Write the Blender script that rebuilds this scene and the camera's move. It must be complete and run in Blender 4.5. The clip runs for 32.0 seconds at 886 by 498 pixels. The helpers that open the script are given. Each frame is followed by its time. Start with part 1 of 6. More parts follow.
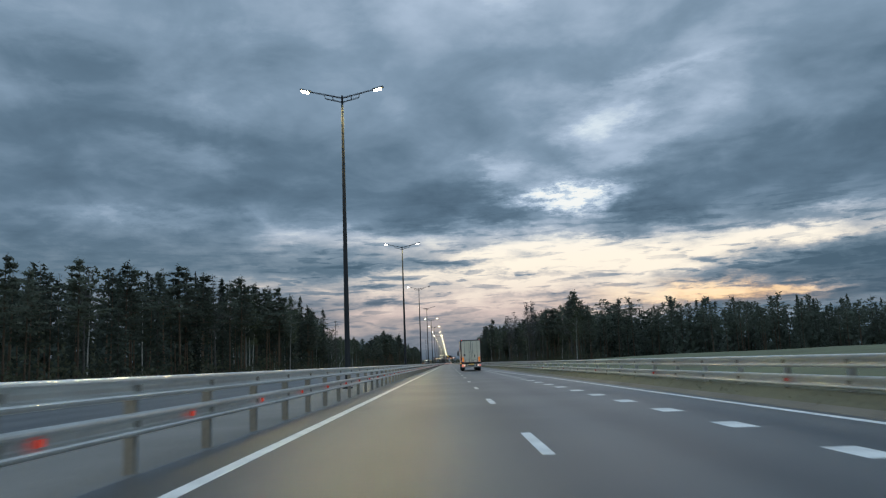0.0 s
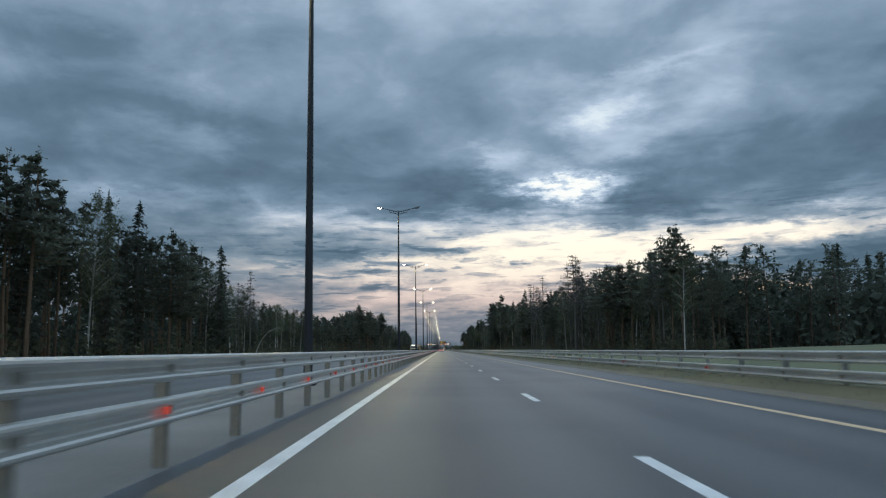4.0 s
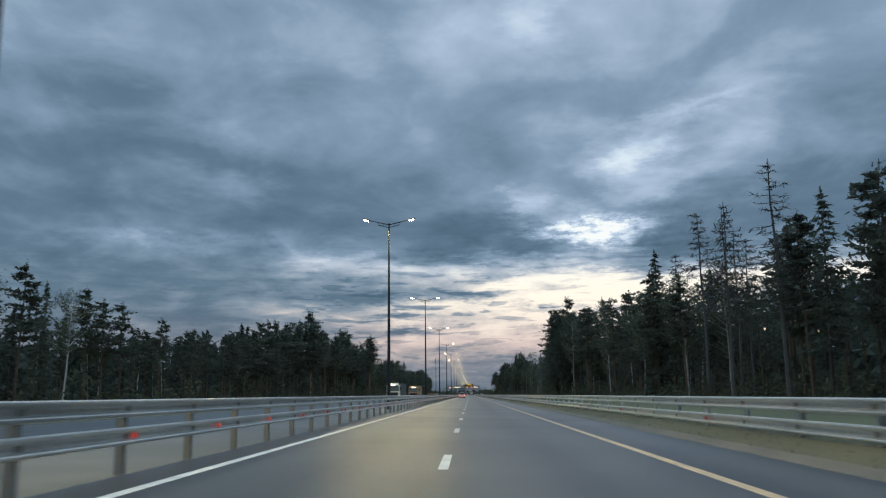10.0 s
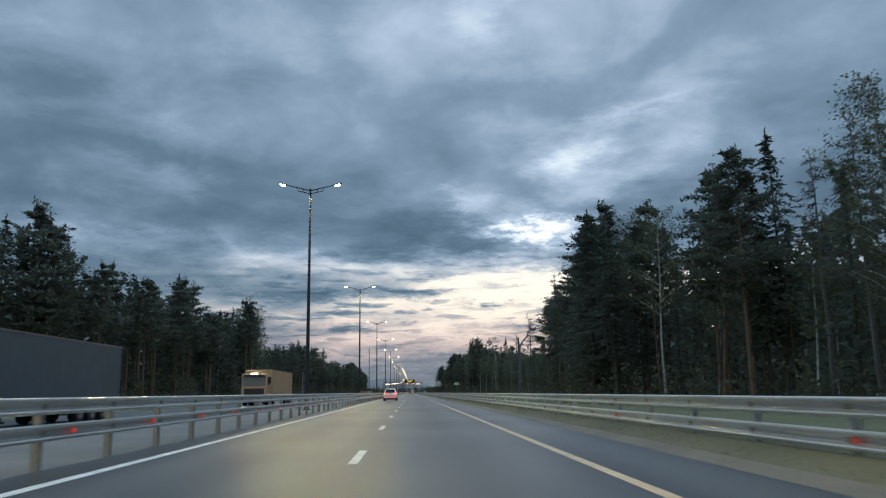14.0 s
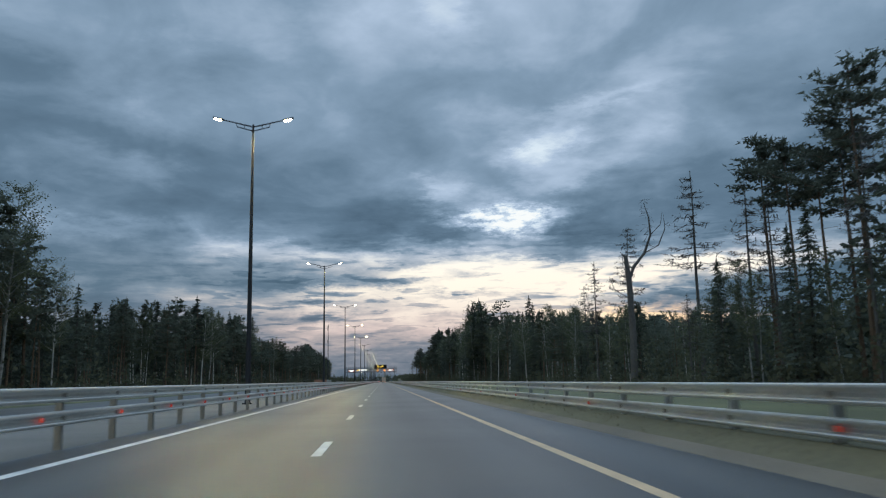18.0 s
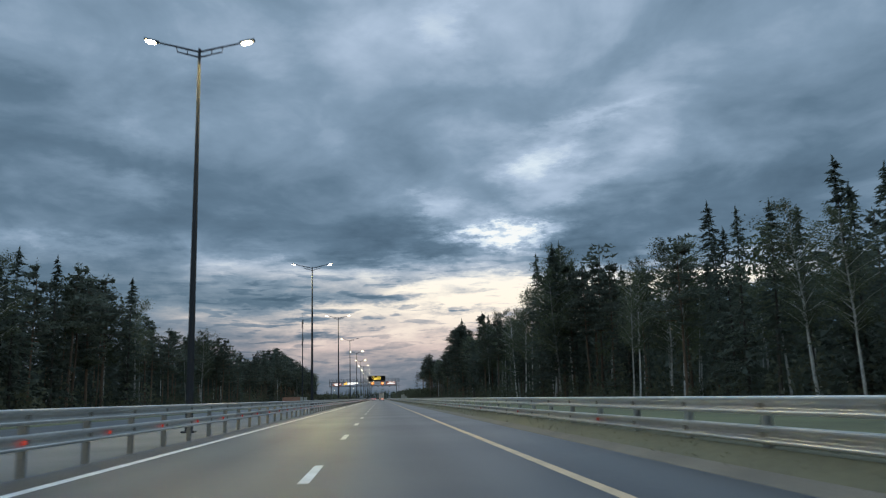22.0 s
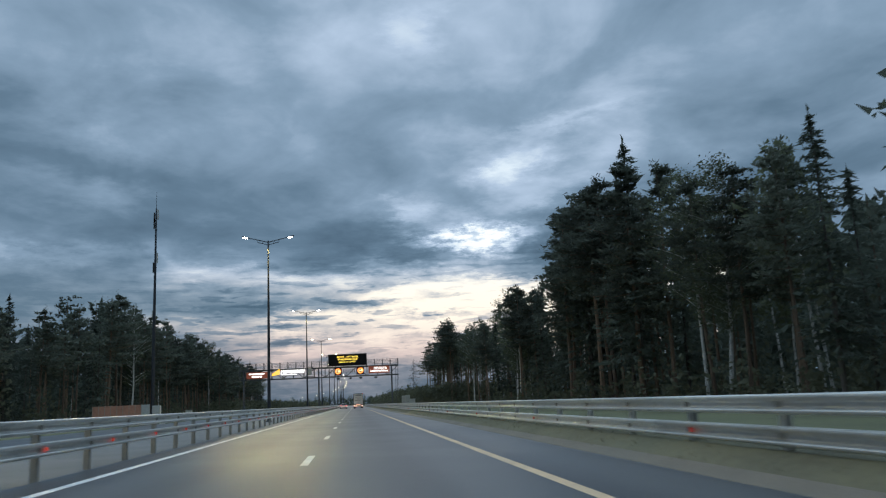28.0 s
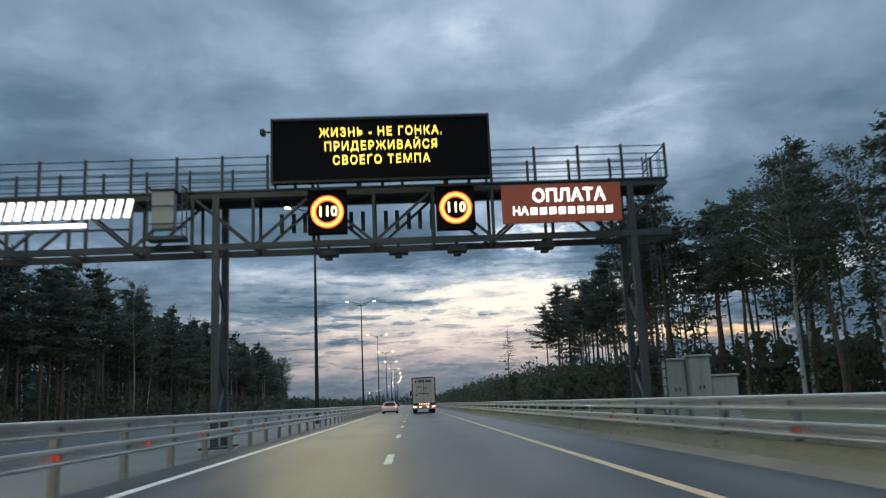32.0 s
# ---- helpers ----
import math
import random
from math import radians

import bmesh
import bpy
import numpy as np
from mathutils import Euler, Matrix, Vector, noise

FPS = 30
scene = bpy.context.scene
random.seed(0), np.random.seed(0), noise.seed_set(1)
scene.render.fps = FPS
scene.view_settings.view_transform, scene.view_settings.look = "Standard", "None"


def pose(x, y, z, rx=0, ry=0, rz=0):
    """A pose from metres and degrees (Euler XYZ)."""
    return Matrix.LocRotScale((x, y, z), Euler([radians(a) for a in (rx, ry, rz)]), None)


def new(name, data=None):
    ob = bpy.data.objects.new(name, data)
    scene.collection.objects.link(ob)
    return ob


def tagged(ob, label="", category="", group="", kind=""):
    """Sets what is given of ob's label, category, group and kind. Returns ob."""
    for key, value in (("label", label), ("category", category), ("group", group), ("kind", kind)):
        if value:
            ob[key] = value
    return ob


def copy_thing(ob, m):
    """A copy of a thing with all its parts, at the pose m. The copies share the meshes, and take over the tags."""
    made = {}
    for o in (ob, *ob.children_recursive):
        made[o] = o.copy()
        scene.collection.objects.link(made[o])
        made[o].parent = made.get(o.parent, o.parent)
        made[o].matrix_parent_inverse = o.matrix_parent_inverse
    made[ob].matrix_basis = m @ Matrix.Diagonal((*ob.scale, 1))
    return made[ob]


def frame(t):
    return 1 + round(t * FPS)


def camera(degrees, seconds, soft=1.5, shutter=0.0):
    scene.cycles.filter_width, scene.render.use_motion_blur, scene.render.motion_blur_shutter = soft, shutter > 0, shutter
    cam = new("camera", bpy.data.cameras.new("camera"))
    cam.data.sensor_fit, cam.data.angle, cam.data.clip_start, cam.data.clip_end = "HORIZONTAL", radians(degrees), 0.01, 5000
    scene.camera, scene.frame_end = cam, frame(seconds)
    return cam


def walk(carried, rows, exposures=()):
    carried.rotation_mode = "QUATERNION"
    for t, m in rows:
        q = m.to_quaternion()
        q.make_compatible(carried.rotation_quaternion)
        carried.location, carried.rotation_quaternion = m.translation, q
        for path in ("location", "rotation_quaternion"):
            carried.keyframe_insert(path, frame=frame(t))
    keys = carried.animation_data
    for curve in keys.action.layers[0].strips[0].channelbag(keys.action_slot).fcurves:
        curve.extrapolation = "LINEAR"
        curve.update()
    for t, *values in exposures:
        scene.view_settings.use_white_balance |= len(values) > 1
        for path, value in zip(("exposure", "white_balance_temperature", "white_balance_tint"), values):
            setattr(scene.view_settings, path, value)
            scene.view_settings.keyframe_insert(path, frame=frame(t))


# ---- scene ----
cam = camera(57.4, 32.0, soft=1.2, shutter=0.17)
# seconds, x, y, yaw, pitch, roll of the camera riding in the car, eye 1.114 m over the road
PATH = [
    (0, 2.60, -44.21, 0.38, 8.03, 2.16), (1, 2.20, -9.34, 0.29, 7.30, 1.51), (2, 1.96, 24.59, 0.04, 6.87, 1.62),
    (3, 1.79, 58.75, 0.09, 7.28, 0.87), (3.5, 1.70, 75.53, -0.17, 7.03, 0.77), (5.5, 1.82, 141.60, 0.31, 7.42, 0.0),
    (6, 2.02, 158.30, -0.92, 7.24, 0.28), (7, 2.64, 190.52, -0.70, 8.92, 1.06), (8, 3.19, 223.22, 1.06, 10.29, 0.83),
    (9, 3.75, 256.31, 1.88, 10.69, 0.72), (10, 4.18, 288.95, 1.88, 10.21, 0.61), (11, 4.45, 321.70, 0.18, 9.91, 0.69),
    (12, 4.53, 354.36, -2.07, 10.00, 0.97), (13, 4.59, 387.27, -2.81, 9.72, 1.07), (13.5, 4.63, 403.72, -2.42, 9.85, 0.67),
    (15.5, 4.92, 469.93, -1.79, 10.32, 0.83), (16, 4.95, 486.42, -1.98, 10.24, 0.86), (17, 4.88, 519.62, -4.13, 9.53, 0.87),
    (18, 4.77, 552.83, -4.21, 9.20, 0.96), (19, 4.67, 586.06, -3.25, 9.81, 1.26), (20, 4.61, 619.36, -3.85, 9.75, 1.27),
    (21, 4.73, 652.48, -4.56, 9.64, 1.05), (22, 4.81, 686.09, -4.38, 10.33, 1.55), (23, 4.90, 719.53, -4.14, 10.00, 1.31),
    (24, 4.94, 752.67, -2.11, 11.22, 1.78), (26.5, 4.97, 835.35, -3.87, 11.26, 2.83), (27, 4.97, 851.92, -4.59, 10.81, 3.16),
    (28, 4.76, 885.31, -6.10, 10.59, 2.60), (29, 4.78, 917.97, -4.99, 10.86, 2.51), (30, 4.76, 950.35, -3.06, 11.62, 2.1),
    (31, 4.61, 983.69, -1.82, 11.55, 1.96), (32, 4.25, 1017.67, -2.19, 10.72, 2.48),
]
walk(cam, [(t, pose(x, y, 1.114, 90 + pitch, roll, yaw)) for t, x, y, yaw, pitch, roll in PATH],
     [(0, -0.06, 6550, 10), (3, 0.05, 6600, 10), (6.5, 0.04, 6600, 10), (9, 0.0, 6450, 10), (12, 0.10, 6500, 10), (16, 0.12, 6500, 10), (19, -0.02, 6400, 10), (21, -0.03, 6450, 10), (24, 0.08, 6500, 10), (28, 0.12, 6450, 10), (30, 0.02, 6400, 10), (32, 0.06, 6450, 10)])


# ---- node helpers ----
def node(tree, kind, **values):
    n = tree.nodes.new(kind)
    for key, value in values.items():
        if key == "op":
            n.operation = value
        elif key == "blend":
            n.blend_type = value
        elif key == "typ":
            n.data_type = value
        else:
            n.inputs[key.replace("_", " ")].default_value = value
    return n


def calc(tree, op, a, b=None, c=None):
    """One Math node; a, b and c are sockets or numbers."""
    n = tree.nodes.new("ShaderNodeMath")
    n.operation = op
    for i, v in enumerate((a, b, c)):
        if v is None:
            continue
        if isinstance(v, (int, float)):
            n.inputs[i].default_value = v
        else:
            tree.links.new(v, n.inputs[i])
    return n.outputs[0]


def blend(tree, factor, a, b):
    """Mix of two colours (sockets or tuples)."""
    n = tree.nodes.new("ShaderNodeMixRGB")
    for i, v in enumerate((factor, a, b)):
        if isinstance(v, (int, float)):
            n.inputs[i].default_value = v
        elif isinstance(v, tuple):
            n.inputs[i].default_value = (*v, 1)
        else:
            tree.links.new(v, n.inputs[i])
    return n.outputs[0]


# ---- world: dusk sky with broken cloud, afterglow ahead to the right ----
world = bpy.data.worlds.new("dusk_sky")
scene.world = world
world.use_nodes = True
wt = world.node_tree
wt.nodes.clear()
coord = wt.nodes.new("ShaderNodeTexCoord")
sep = wt.nodes.new("ShaderNodeSeparateXYZ")
wt.links.new(coord.outputs["Generated"], sep.inputs[0])
dx, dy, dz = sep.outputs
azimuth = calc(wt, "MULTIPLY", calc(wt, "ARCTAN2", dx, dy), 57.2958)
elev = calc(wt, "MULTIPLY", calc(wt, "ARCSINE", dz), 57.2958)
# the cloud deck as a plane overhead: streets of cloud flatten towards the horizon
lift = calc(wt, "ADD", calc(wt, "MAXIMUM", dz, 0.0), 0.20)
deck = wt.nodes.new("ShaderNodeCombineXYZ")
wt.links.new(calc(wt, "DIVIDE", dx, lift), deck.inputs[0])
wt.links.new(calc(wt, "DIVIDE", dy, lift), deck.inputs[1])


def cloud_noise(scale, detail, rough, shift, twist=0.0):
    m = wt.nodes.new("ShaderNodeMapping")
    m.inputs["Location"].default_value = shift
    m.inputs["Rotation"].default_value = (0, 0, radians(35))
    m.inputs["Scale"].default_value = (1.0, 0.85, 1)
    wt.links.new(deck.outputs[0], m.inputs[0])
    n = node(wt, "ShaderNodeTexNoise", Scale=scale, Detail=detail, Roughness=rough, Distortion=twist)
    wt.links.new(m.outputs[0], n.inputs["Vector"])
    return n.outputs[0]


big = cloud_noise(1.3, 4, 0.5, (3.1, 0.7, 0), 0.4)
mid = cloud_noise(3.6, 5, 0.5, (0.4, 5.2, 0), 0.5)
fine = cloud_noise(10.0, 5, 0.55, (7.4, 2.0, 0), 0.3)
# ragged edges for the named cloud masses
stretch = wt.nodes.new("ShaderNodeMapping")
stretch.inputs["Scale"].default_value = (1, 1, 3.0)
wt.links.new(coord.outputs["Generated"], stretch.inputs[0])
ragged = node(wt, "ShaderNodeTexNoise", Scale=9.0, Detail=5, Roughness=0.6)
wt.links.new(stretch.outputs[0], ragged.inputs["Vector"])
rag_sep = wt.nodes.new("ShaderNodeSeparateColor")
wt.links.new(ragged.outputs["Color"], rag_sep.inputs[0])
tatter = node(wt, "ShaderNodeTexNoise", Scale=40.0, Detail=6, Roughness=0.68)
wt.links.new(stretch.outputs[0], tatter.inputs["Vector"])
tat_sep = wt.nodes.new("ShaderNodeSeparateColor")
wt.links.new(tatter.outputs["Color"], tat_sep.inputs[0])


def jitter(base, a, wide, b, small):
    """base bent by the wide and the fine ragged noise, in degrees."""
    s = calc(wt, "ADD", base, calc(wt, "MULTIPLY", calc(wt, "SUBTRACT", a, 0.5), wide))
    return calc(wt, "ADD", s, calc(wt, "MULTIPLY", calc(wt, "SUBTRACT", b, 0.5), small))


az_r = jitter(azimuth, rag_sep.outputs[0], 7.0, tat_sep.outputs[0], 3.2)
el_r = jitter(elev, rag_sep.outputs[1], 3.0, tat_sep.outputs[1], 1.3)


def mass(az, el, width, height, slope=0.0):
    """A soft ragged patch of cloud or gap at an azimuth and elevation, in degrees; slope tilts it up to the right."""
    u = calc(wt, "SUBTRACT", az_r, az)
    v = calc(wt, "SUBTRACT", calc(wt, "SUBTRACT", el_r, el), calc(wt, "MULTIPLY", u, slope))
    u = calc(wt, "DIVIDE", u, width)
    v = calc(wt, "DIVIDE", v, height)
    r = calc(wt, "ADD", calc(wt, "MULTIPLY", u, u), calc(wt, "MULTIPLY", v, v))
    return calc(wt, "EXPONENT", calc(wt, "MULTIPLY", r, -1.0))


def total(parts):
    s = parts[0]
    for p in parts[1:]:
        s = calc(wt, "ADD", s, p)
    return s


def times(m, k):
    return calc(wt, "MULTIPLY", m, k)


def spread(value, k):
    """A noise value about nought, times k."""
    return times(calc(wt, "SUBTRACT", value, 0.5), k)


def between(value, lo, hi, a=0.0, b=1.0):
    n = wt.nodes.new("ShaderNodeMapRange")
    n.interpolation_type = "SMOOTHSTEP"
    for key, v in (("From Min", lo), ("From Max", hi), ("To Min", a), ("To Max", b)):
        n.inputs[key].default_value = v
    wt.links.new(value, n.inputs["Value"])
    return n.outputs[0]


# streaks of low cloud that thin out over the afterglow
flat = wt.nodes.new("ShaderNodeCombineXYZ")
wt.links.new(times(azimuth, 0.12), flat.inputs[0])
wt.links.new(times(elev, 0.85), flat.inputs[1])
streaks = node(wt, "ShaderNodeTexNoise", Scale=1.25, Detail=6, Roughness=0.58, Distortion=0.3)
wt.links.new(flat.outputs[0], streaks.inputs["Vector"])
low_band = calc(wt, "EXPONENT", times(calc(wt, "POWER", calc(wt, "DIVIDE", calc(wt, "SUBTRACT", elev, 5.5), 3.6), 2.0), -1.0))
streaky = calc(wt, "MULTIPLY", calc(wt, "MULTIPLY", spread(streaks.outputs[0], 0.95), low_band), between(azimuth, -20.0, -8.0, 0.4, 1.0))
cloudlets = node(wt, "ShaderNodeTexNoise", Scale=2.6, Detail=5, Roughness=0.55, Distortion=0.35)
wt.links.new(flat.outputs[0], cloudlets.inputs["Vector"])
ahead = between(azimuth, -17.0, -6.0, 0.15, 1.0)
puffs = calc(wt, "MULTIPLY", calc(wt, "MULTIPLY", between(cloudlets.outputs[0], 0.52, 0.62, 0.0, 0.30), low_band), ahead)
# how open the sky is: clear gaps and the afterglow
open_sky = total([
    times(mass(7.5, 7.3, 10, 2.1), 0.66), times(mass(1.5, 4.4, 12.5, 2.4), 0.48), times(mass(14, 6.6, 8, 1.6), 0.26), calc(wt, "MULTIPLY", times(mass(9.1, 11.2, 3.9, 1.0, 0.03), 0.72), between(tat_sep.outputs[2], 0.36, 0.58, 0.55, 1.2)),
    times(mass(23.6, 7.6, 5.5, 0.6, 0.03), 0.50), times(mass(26.3, 9.2, 2.6, 0.35, 0.05), 0.28), times(mass(18.0, 4.1, 4.2, 0.5), 0.62), times(mass(24.4, 4.1, 2.6, 0.3, 0.08), 0.40),
    times(mass(-2.5, 8.6, 6.5, 0.8), 0.26), times(mass(12.4, 16.2, 2.4, 1.4, 0.2), 0.34), times(mass(14.2, 14.2, 3.2, 0.9, 0.25), 0.18), times(mass(15.4, 18.9, 4.2, 0.6, 0.25), 0.14),
    times(mass(20.5, 21.0, 5.5, 1.6, 0.2), 0.07), times(mass(13, 17.6, 8.5, 5.5, 0.15), 0.10), times(mass(17.5, 16.9, 4.0, 0.6, 0.15), 0.08), times(mass(9.0, 18.2, 4.0, 0.7, 0.1), 0.06), times(mass(4.1, 13.2, 1.5, 1.2), 0.22), times(mass(9.5, 13.2, 3.5, 0.7, 0.1), 0.12), times(mass(5, 25.6, 2.0, 2.4), 0.14),
    times(mass(-4.5, 24.5, 5, 3.0), 0.08), times(mass(-14, 22.3, 3, 2.4), 0.12), times(mass(-23.7, 23.5, 5, 3.0), 0.10), times(mass(-16.5, 18.6, 4, 1.8, -0.1), 0.10),
    times(mass(-17.2, 14.4, 3.2, 0.7, -0.08), 0.11), times(mass(-20.8, 10.3, 6.5, 0.45, -0.06), 0.14), times(mass(-9.5, 9.2, 4.5, 0.5, -0.06), 0.12), times(mass(-26, 18, 4, 0.7, -0.1), 0.05),
])
# how thick the cloud lies
thick = total([
    times(mass(1.6, 11.3, 4.2, 1.5, -0.12), 0.26), times(mass(6.6, 10.0, 2.6, 0.6), 0.16), times(mass(13.9, 9.9, 3.2, 1.1, 0.05), 0.34), times(mass(24.5, 12.6, 9.0, 3.2, 0.12), 0.20),
    times(mass(-30, 15, 19, 14), 0.11), times(mass(24.5, 5.6, 7.0, 0.8, 0.04), 0.40), times(mass(30, 4.4, 6, 1.3), 0.26), times(mass(-18, 12.2, 9, 1.3, -0.06), 0.11), times(mass(-19, 16.3, 8, 1.0, -0.06), 0.10),
    times(mass(-26, 20.0, 7, 1.6, -0.1), 0.10), times(mass(-11.2, 21.4, 3, 2.0), 0.06), times(mass(-3, 14.6, 4.0, 1.2, 0.1), 0.09), times(mass(-8.5, 11.4, 5, 1.3, -0.1), 0.12), times(mass(-24, 8.6, 6, 0.9), 0.08),
])
# small flat clouds that lie in front of the afterglow
lenses = total([
    times(mass(0.4, 6.8, 2.6, 0.42), 0.40), times(mass(5.7, 5.8, 3.0, 0.26), 0.42), times(mass(5.8, 7.2, 2.0, 0.30), 0.30), times(mass(2.2, 8.4, 2.0, 0.40, 0.08), 0.30), times(mass(-5.5, 6.6, 3.4, 0.32), 0.34),
    times(mass(-5.6, 5.4, 3.4, 0.28), 0.26), times(mass(-3.6, 4.5, 3.2, 0.25), 0.24), times(mass(12.0, 6.8, 1.3, 0.25), 0.24), times(mass(6.4, 4.4, 2.4, 0.28), 0.26), times(mass(11.3, 8.8, 2.4, 0.36), 0.26), times(mass(-11, 7.2, 5, 0.9), 0.16),
])
light = total([
    between(elev, 13.0, 27.0, 0.375, 0.46), spread(big, 0.46), spread(mid, 0.60), spread(fine, 0.14), streaky, open_sky,
    times(total([thick, lenses, puffs]), -1.0), times(mass(-2, 0.3, 30, 1.2), -0.18), calc(wt, "MULTIPLY", spread(tat_sep.outputs[2], 0.20), between(elev, 7.0, 13.0, 1.0, 0.12)),
])


def colours(stops):
    n = wt.nodes.new("ShaderNodeValToRGB")
    e = n.color_ramp.elements
    while len(e) < len(stops):
        e.new(0.5)
    for i, (at, c) in enumerate(stops):
        e[i].position, e[i].color = at, (*c, 1)
    wt.links.new(light, n.inputs[0])
    return n.outputs[0]


cool = colours([(0.0, (0.064, 0.112, 0.166)), (0.25, (0.120, 0.194, 0.274)), (0.45, (0.222, 0.322, 0.436)), (0.65, (0.425, 0.540, 0.690)), (0.82, (0.68, 0.79, 0.88)), (1.0, (0.93, 0.96, 0.95))])
warm = colours([(0.0, (0.075, 0.130, 0.185)), (0.25, (0.120, 0.190, 0.258)), (0.45, (0.225, 0.300, 0.375)), (0.65, (0.480, 0.500, 0.520)), (0.82, (0.82, 0.77, 0.69)), (1.0, (1.06, 0.97, 0.82))])
pink = colours([(0.0, (0.085, 0.120, 0.165)), (0.25, (0.125, 0.165, 0.215)), (0.45, (0.220, 0.245, 0.290)), (0.65, (0.450, 0.400, 0.400)), (0.82, (0.66, 0.54, 0.51)), (1.0, (0.84, 0.71, 0.63))])
amber = colours([(0.0, (0.080, 0.120, 0.170)), (0.25, (0.130, 0.160, 0.200)), (0.45, (0.30, 0.26, 0.25)), (0.65, (0.60, 0.42, 0.30)), (0.82, (0.98, 0.68, 0.40)), (1.0, (1.10, 0.82, 0.50))])
sky = blend(wt, between(elev, 6.5, 11.0), warm, cool)
sky = blend(wt, calc(wt, "MULTIPLY", between(elev, 3.0, 7.0, 1.0, 0.0), between(azimuth, 7.0, 18.0, 1.0, 0.0)), sky, pink)
sky = blend(wt, mass(20, 3.9, 8, 0.9), sky, amber)
# the cloud thins towards the zenith, where the sky is paler
zenith = wt.nodes.new("ShaderNodeMapRange")
zenith.interpolation_type = "SMOOTHSTEP"
zenith.inputs["From Min"].default_value, zenith.inputs["From Max"].default_value = 31.0, 62.0
zenith.inputs["To Min"].default_value, zenith.inputs["To Max"].default_value = 1.0, 3.1
wt.links.new(elev, zenith.inputs["Value"])
back = node(wt, "ShaderNodeBackground", Strength=1.0)
wt.links.new(sky, back.inputs["Color"])
wt.links.new(zenith.outputs[0], back.inputs["Strength"])
out = wt.nodes.new("ShaderNodeOutputWorld")
wt.links.new(back.outputs[0], out.inputs["Surface"])


# ---- materials ----
def material(name, base, rough=0.6, metal=0.0, vary=0.25, grain=8.0, patch=0.6, bump=0.0, emit=None, power=0.0, per_object=0.0, spec=0.5):
    """Base colour broken up by noise at two scales, with grain relief."""
    m = bpy.data.materials.new(name)
    m.use_nodes = True
    t = m.node_tree
    b = t.nodes["Principled BSDF"]
    b.inputs["Roughness"].default_value, b.inputs["Metallic"].default_value = rough, metal
    b.inputs["Specular IOR Level"].default_value = spec
    tc = t.nodes.new("ShaderNodeTexCoord")
    fine_n = node(t, "ShaderNodeTexNoise", Scale=grain, Detail=6, Roughness=0.65)
    wide_n = node(t, "ShaderNodeTexNoise", Scale=patch, Detail=3, Roughness=0.5)
    for n in (fine_n, wide_n):
        t.links.new(tc.outputs["Object"], n.inputs["Vector"])
    f = calc(t, "ADD", calc(t, "MULTIPLY", fine_n.outputs[0], 0.5), calc(t, "MULTIPLY", wide_n.outputs[0], 0.5))
    if per_object:
        info = t.nodes.new("ShaderNodeObjectInfo")
        f = calc(t, "ADD", f, calc(t, "MULTIPLY", calc(t, "SUBTRACT", info.outputs["Random"], 0.5), per_object))
    dark, light = (tuple(c * (1 + s * vary) for c in base) for s in (-1, 1))
    ramp = t.nodes.new("ShaderNodeMapRange")
    ramp.inputs["From Min"].default_value, ramp.inputs["From Max"].default_value = 0.3, 0.7
    t.links.new(f, ramp.inputs["Value"])
    t.links.new(blend(t, ramp.outputs[0], dark, light), b.inputs["Base Color"])
    rr = calc(t, "ADD", rough - 0.08, calc(t, "MULTIPLY", wide_n.outputs[0], 0.16))
    t.links.new(rr, b.inputs["Roughness"])
    if bump:
        bn = node(t, "ShaderNodeBump", Strength=bump, Distance=0.02)
        t.links.new(fine_n.outputs[0], bn.inputs["Height"])
        t.links.new(bn.outputs[0], b.inputs["Normal"])
    if emit:
        b.inputs["Emission Color"].default_value = (*emit, 1)
        b.inputs["Emission Strength"].default_value = power
    return m


def lane_asphalt():
    """Asphalt: stone grain, long wear streaks in the wheel tracks, darker oil strip in mid-lane, patches."""
    m = material("asphalt", (0.047, 0.048, 0.050), 0.39, vary=0.22, grain=60, patch=0.15, bump=0.25, spec=0.55)
    t = m.node_tree
    b = t.nodes["Principled BSDF"]
    was = b.inputs["Base Color"].links[0].from_socket
    tc = t.nodes.new("ShaderNodeTexCoord")
    mp = t.nodes.new("ShaderNodeMapping")
    mp.inputs["Scale"].default_value = (2.2, 0.012, 1)
    t.links.new(tc.outputs["Object"], mp.inputs[0])
    streak = node(t, "ShaderNodeTexNoise", Scale=1.0, Detail=4, Roughness=0.6)
    t.links.new(mp.outputs[0], streak.inputs["Vector"])
    s = t.nodes.new("ShaderNodeSeparateXYZ")
    t.links.new(tc.outputs["Object"], s.inputs[0])
    # wheel tracks every half lane, paler and smoother than the strip between them
    wave = calc(t, "COSINE", calc(t, "MULTIPLY", calc(t, "SUBTRACT", s.outputs[0], 0.95), 2 * math.pi / 1.875))
    f = calc(t, "ADD", calc(t, "MULTIPLY", wave, 0.46), calc(t, "MULTIPLY", streak.outputs[0], 1.1))
    f = calc(t, "MAXIMUM", calc(t, "MINIMUM", f, 1.0), 0.0)
    darker = t.nodes.new("ShaderNodeMixRGB")
    darker.blend_type = "MULTIPLY"
    darker.inputs[0].default_value = 1.0
    t.links.new(was, darker.inputs[1])
    t.links.new(blend(t, f, (0.62, 0.62, 0.64), (1.35, 1.33, 1.28)), darker.inputs[2])
    t.links.new(darker.outputs[0], b.inputs["Base Color"])
    return m


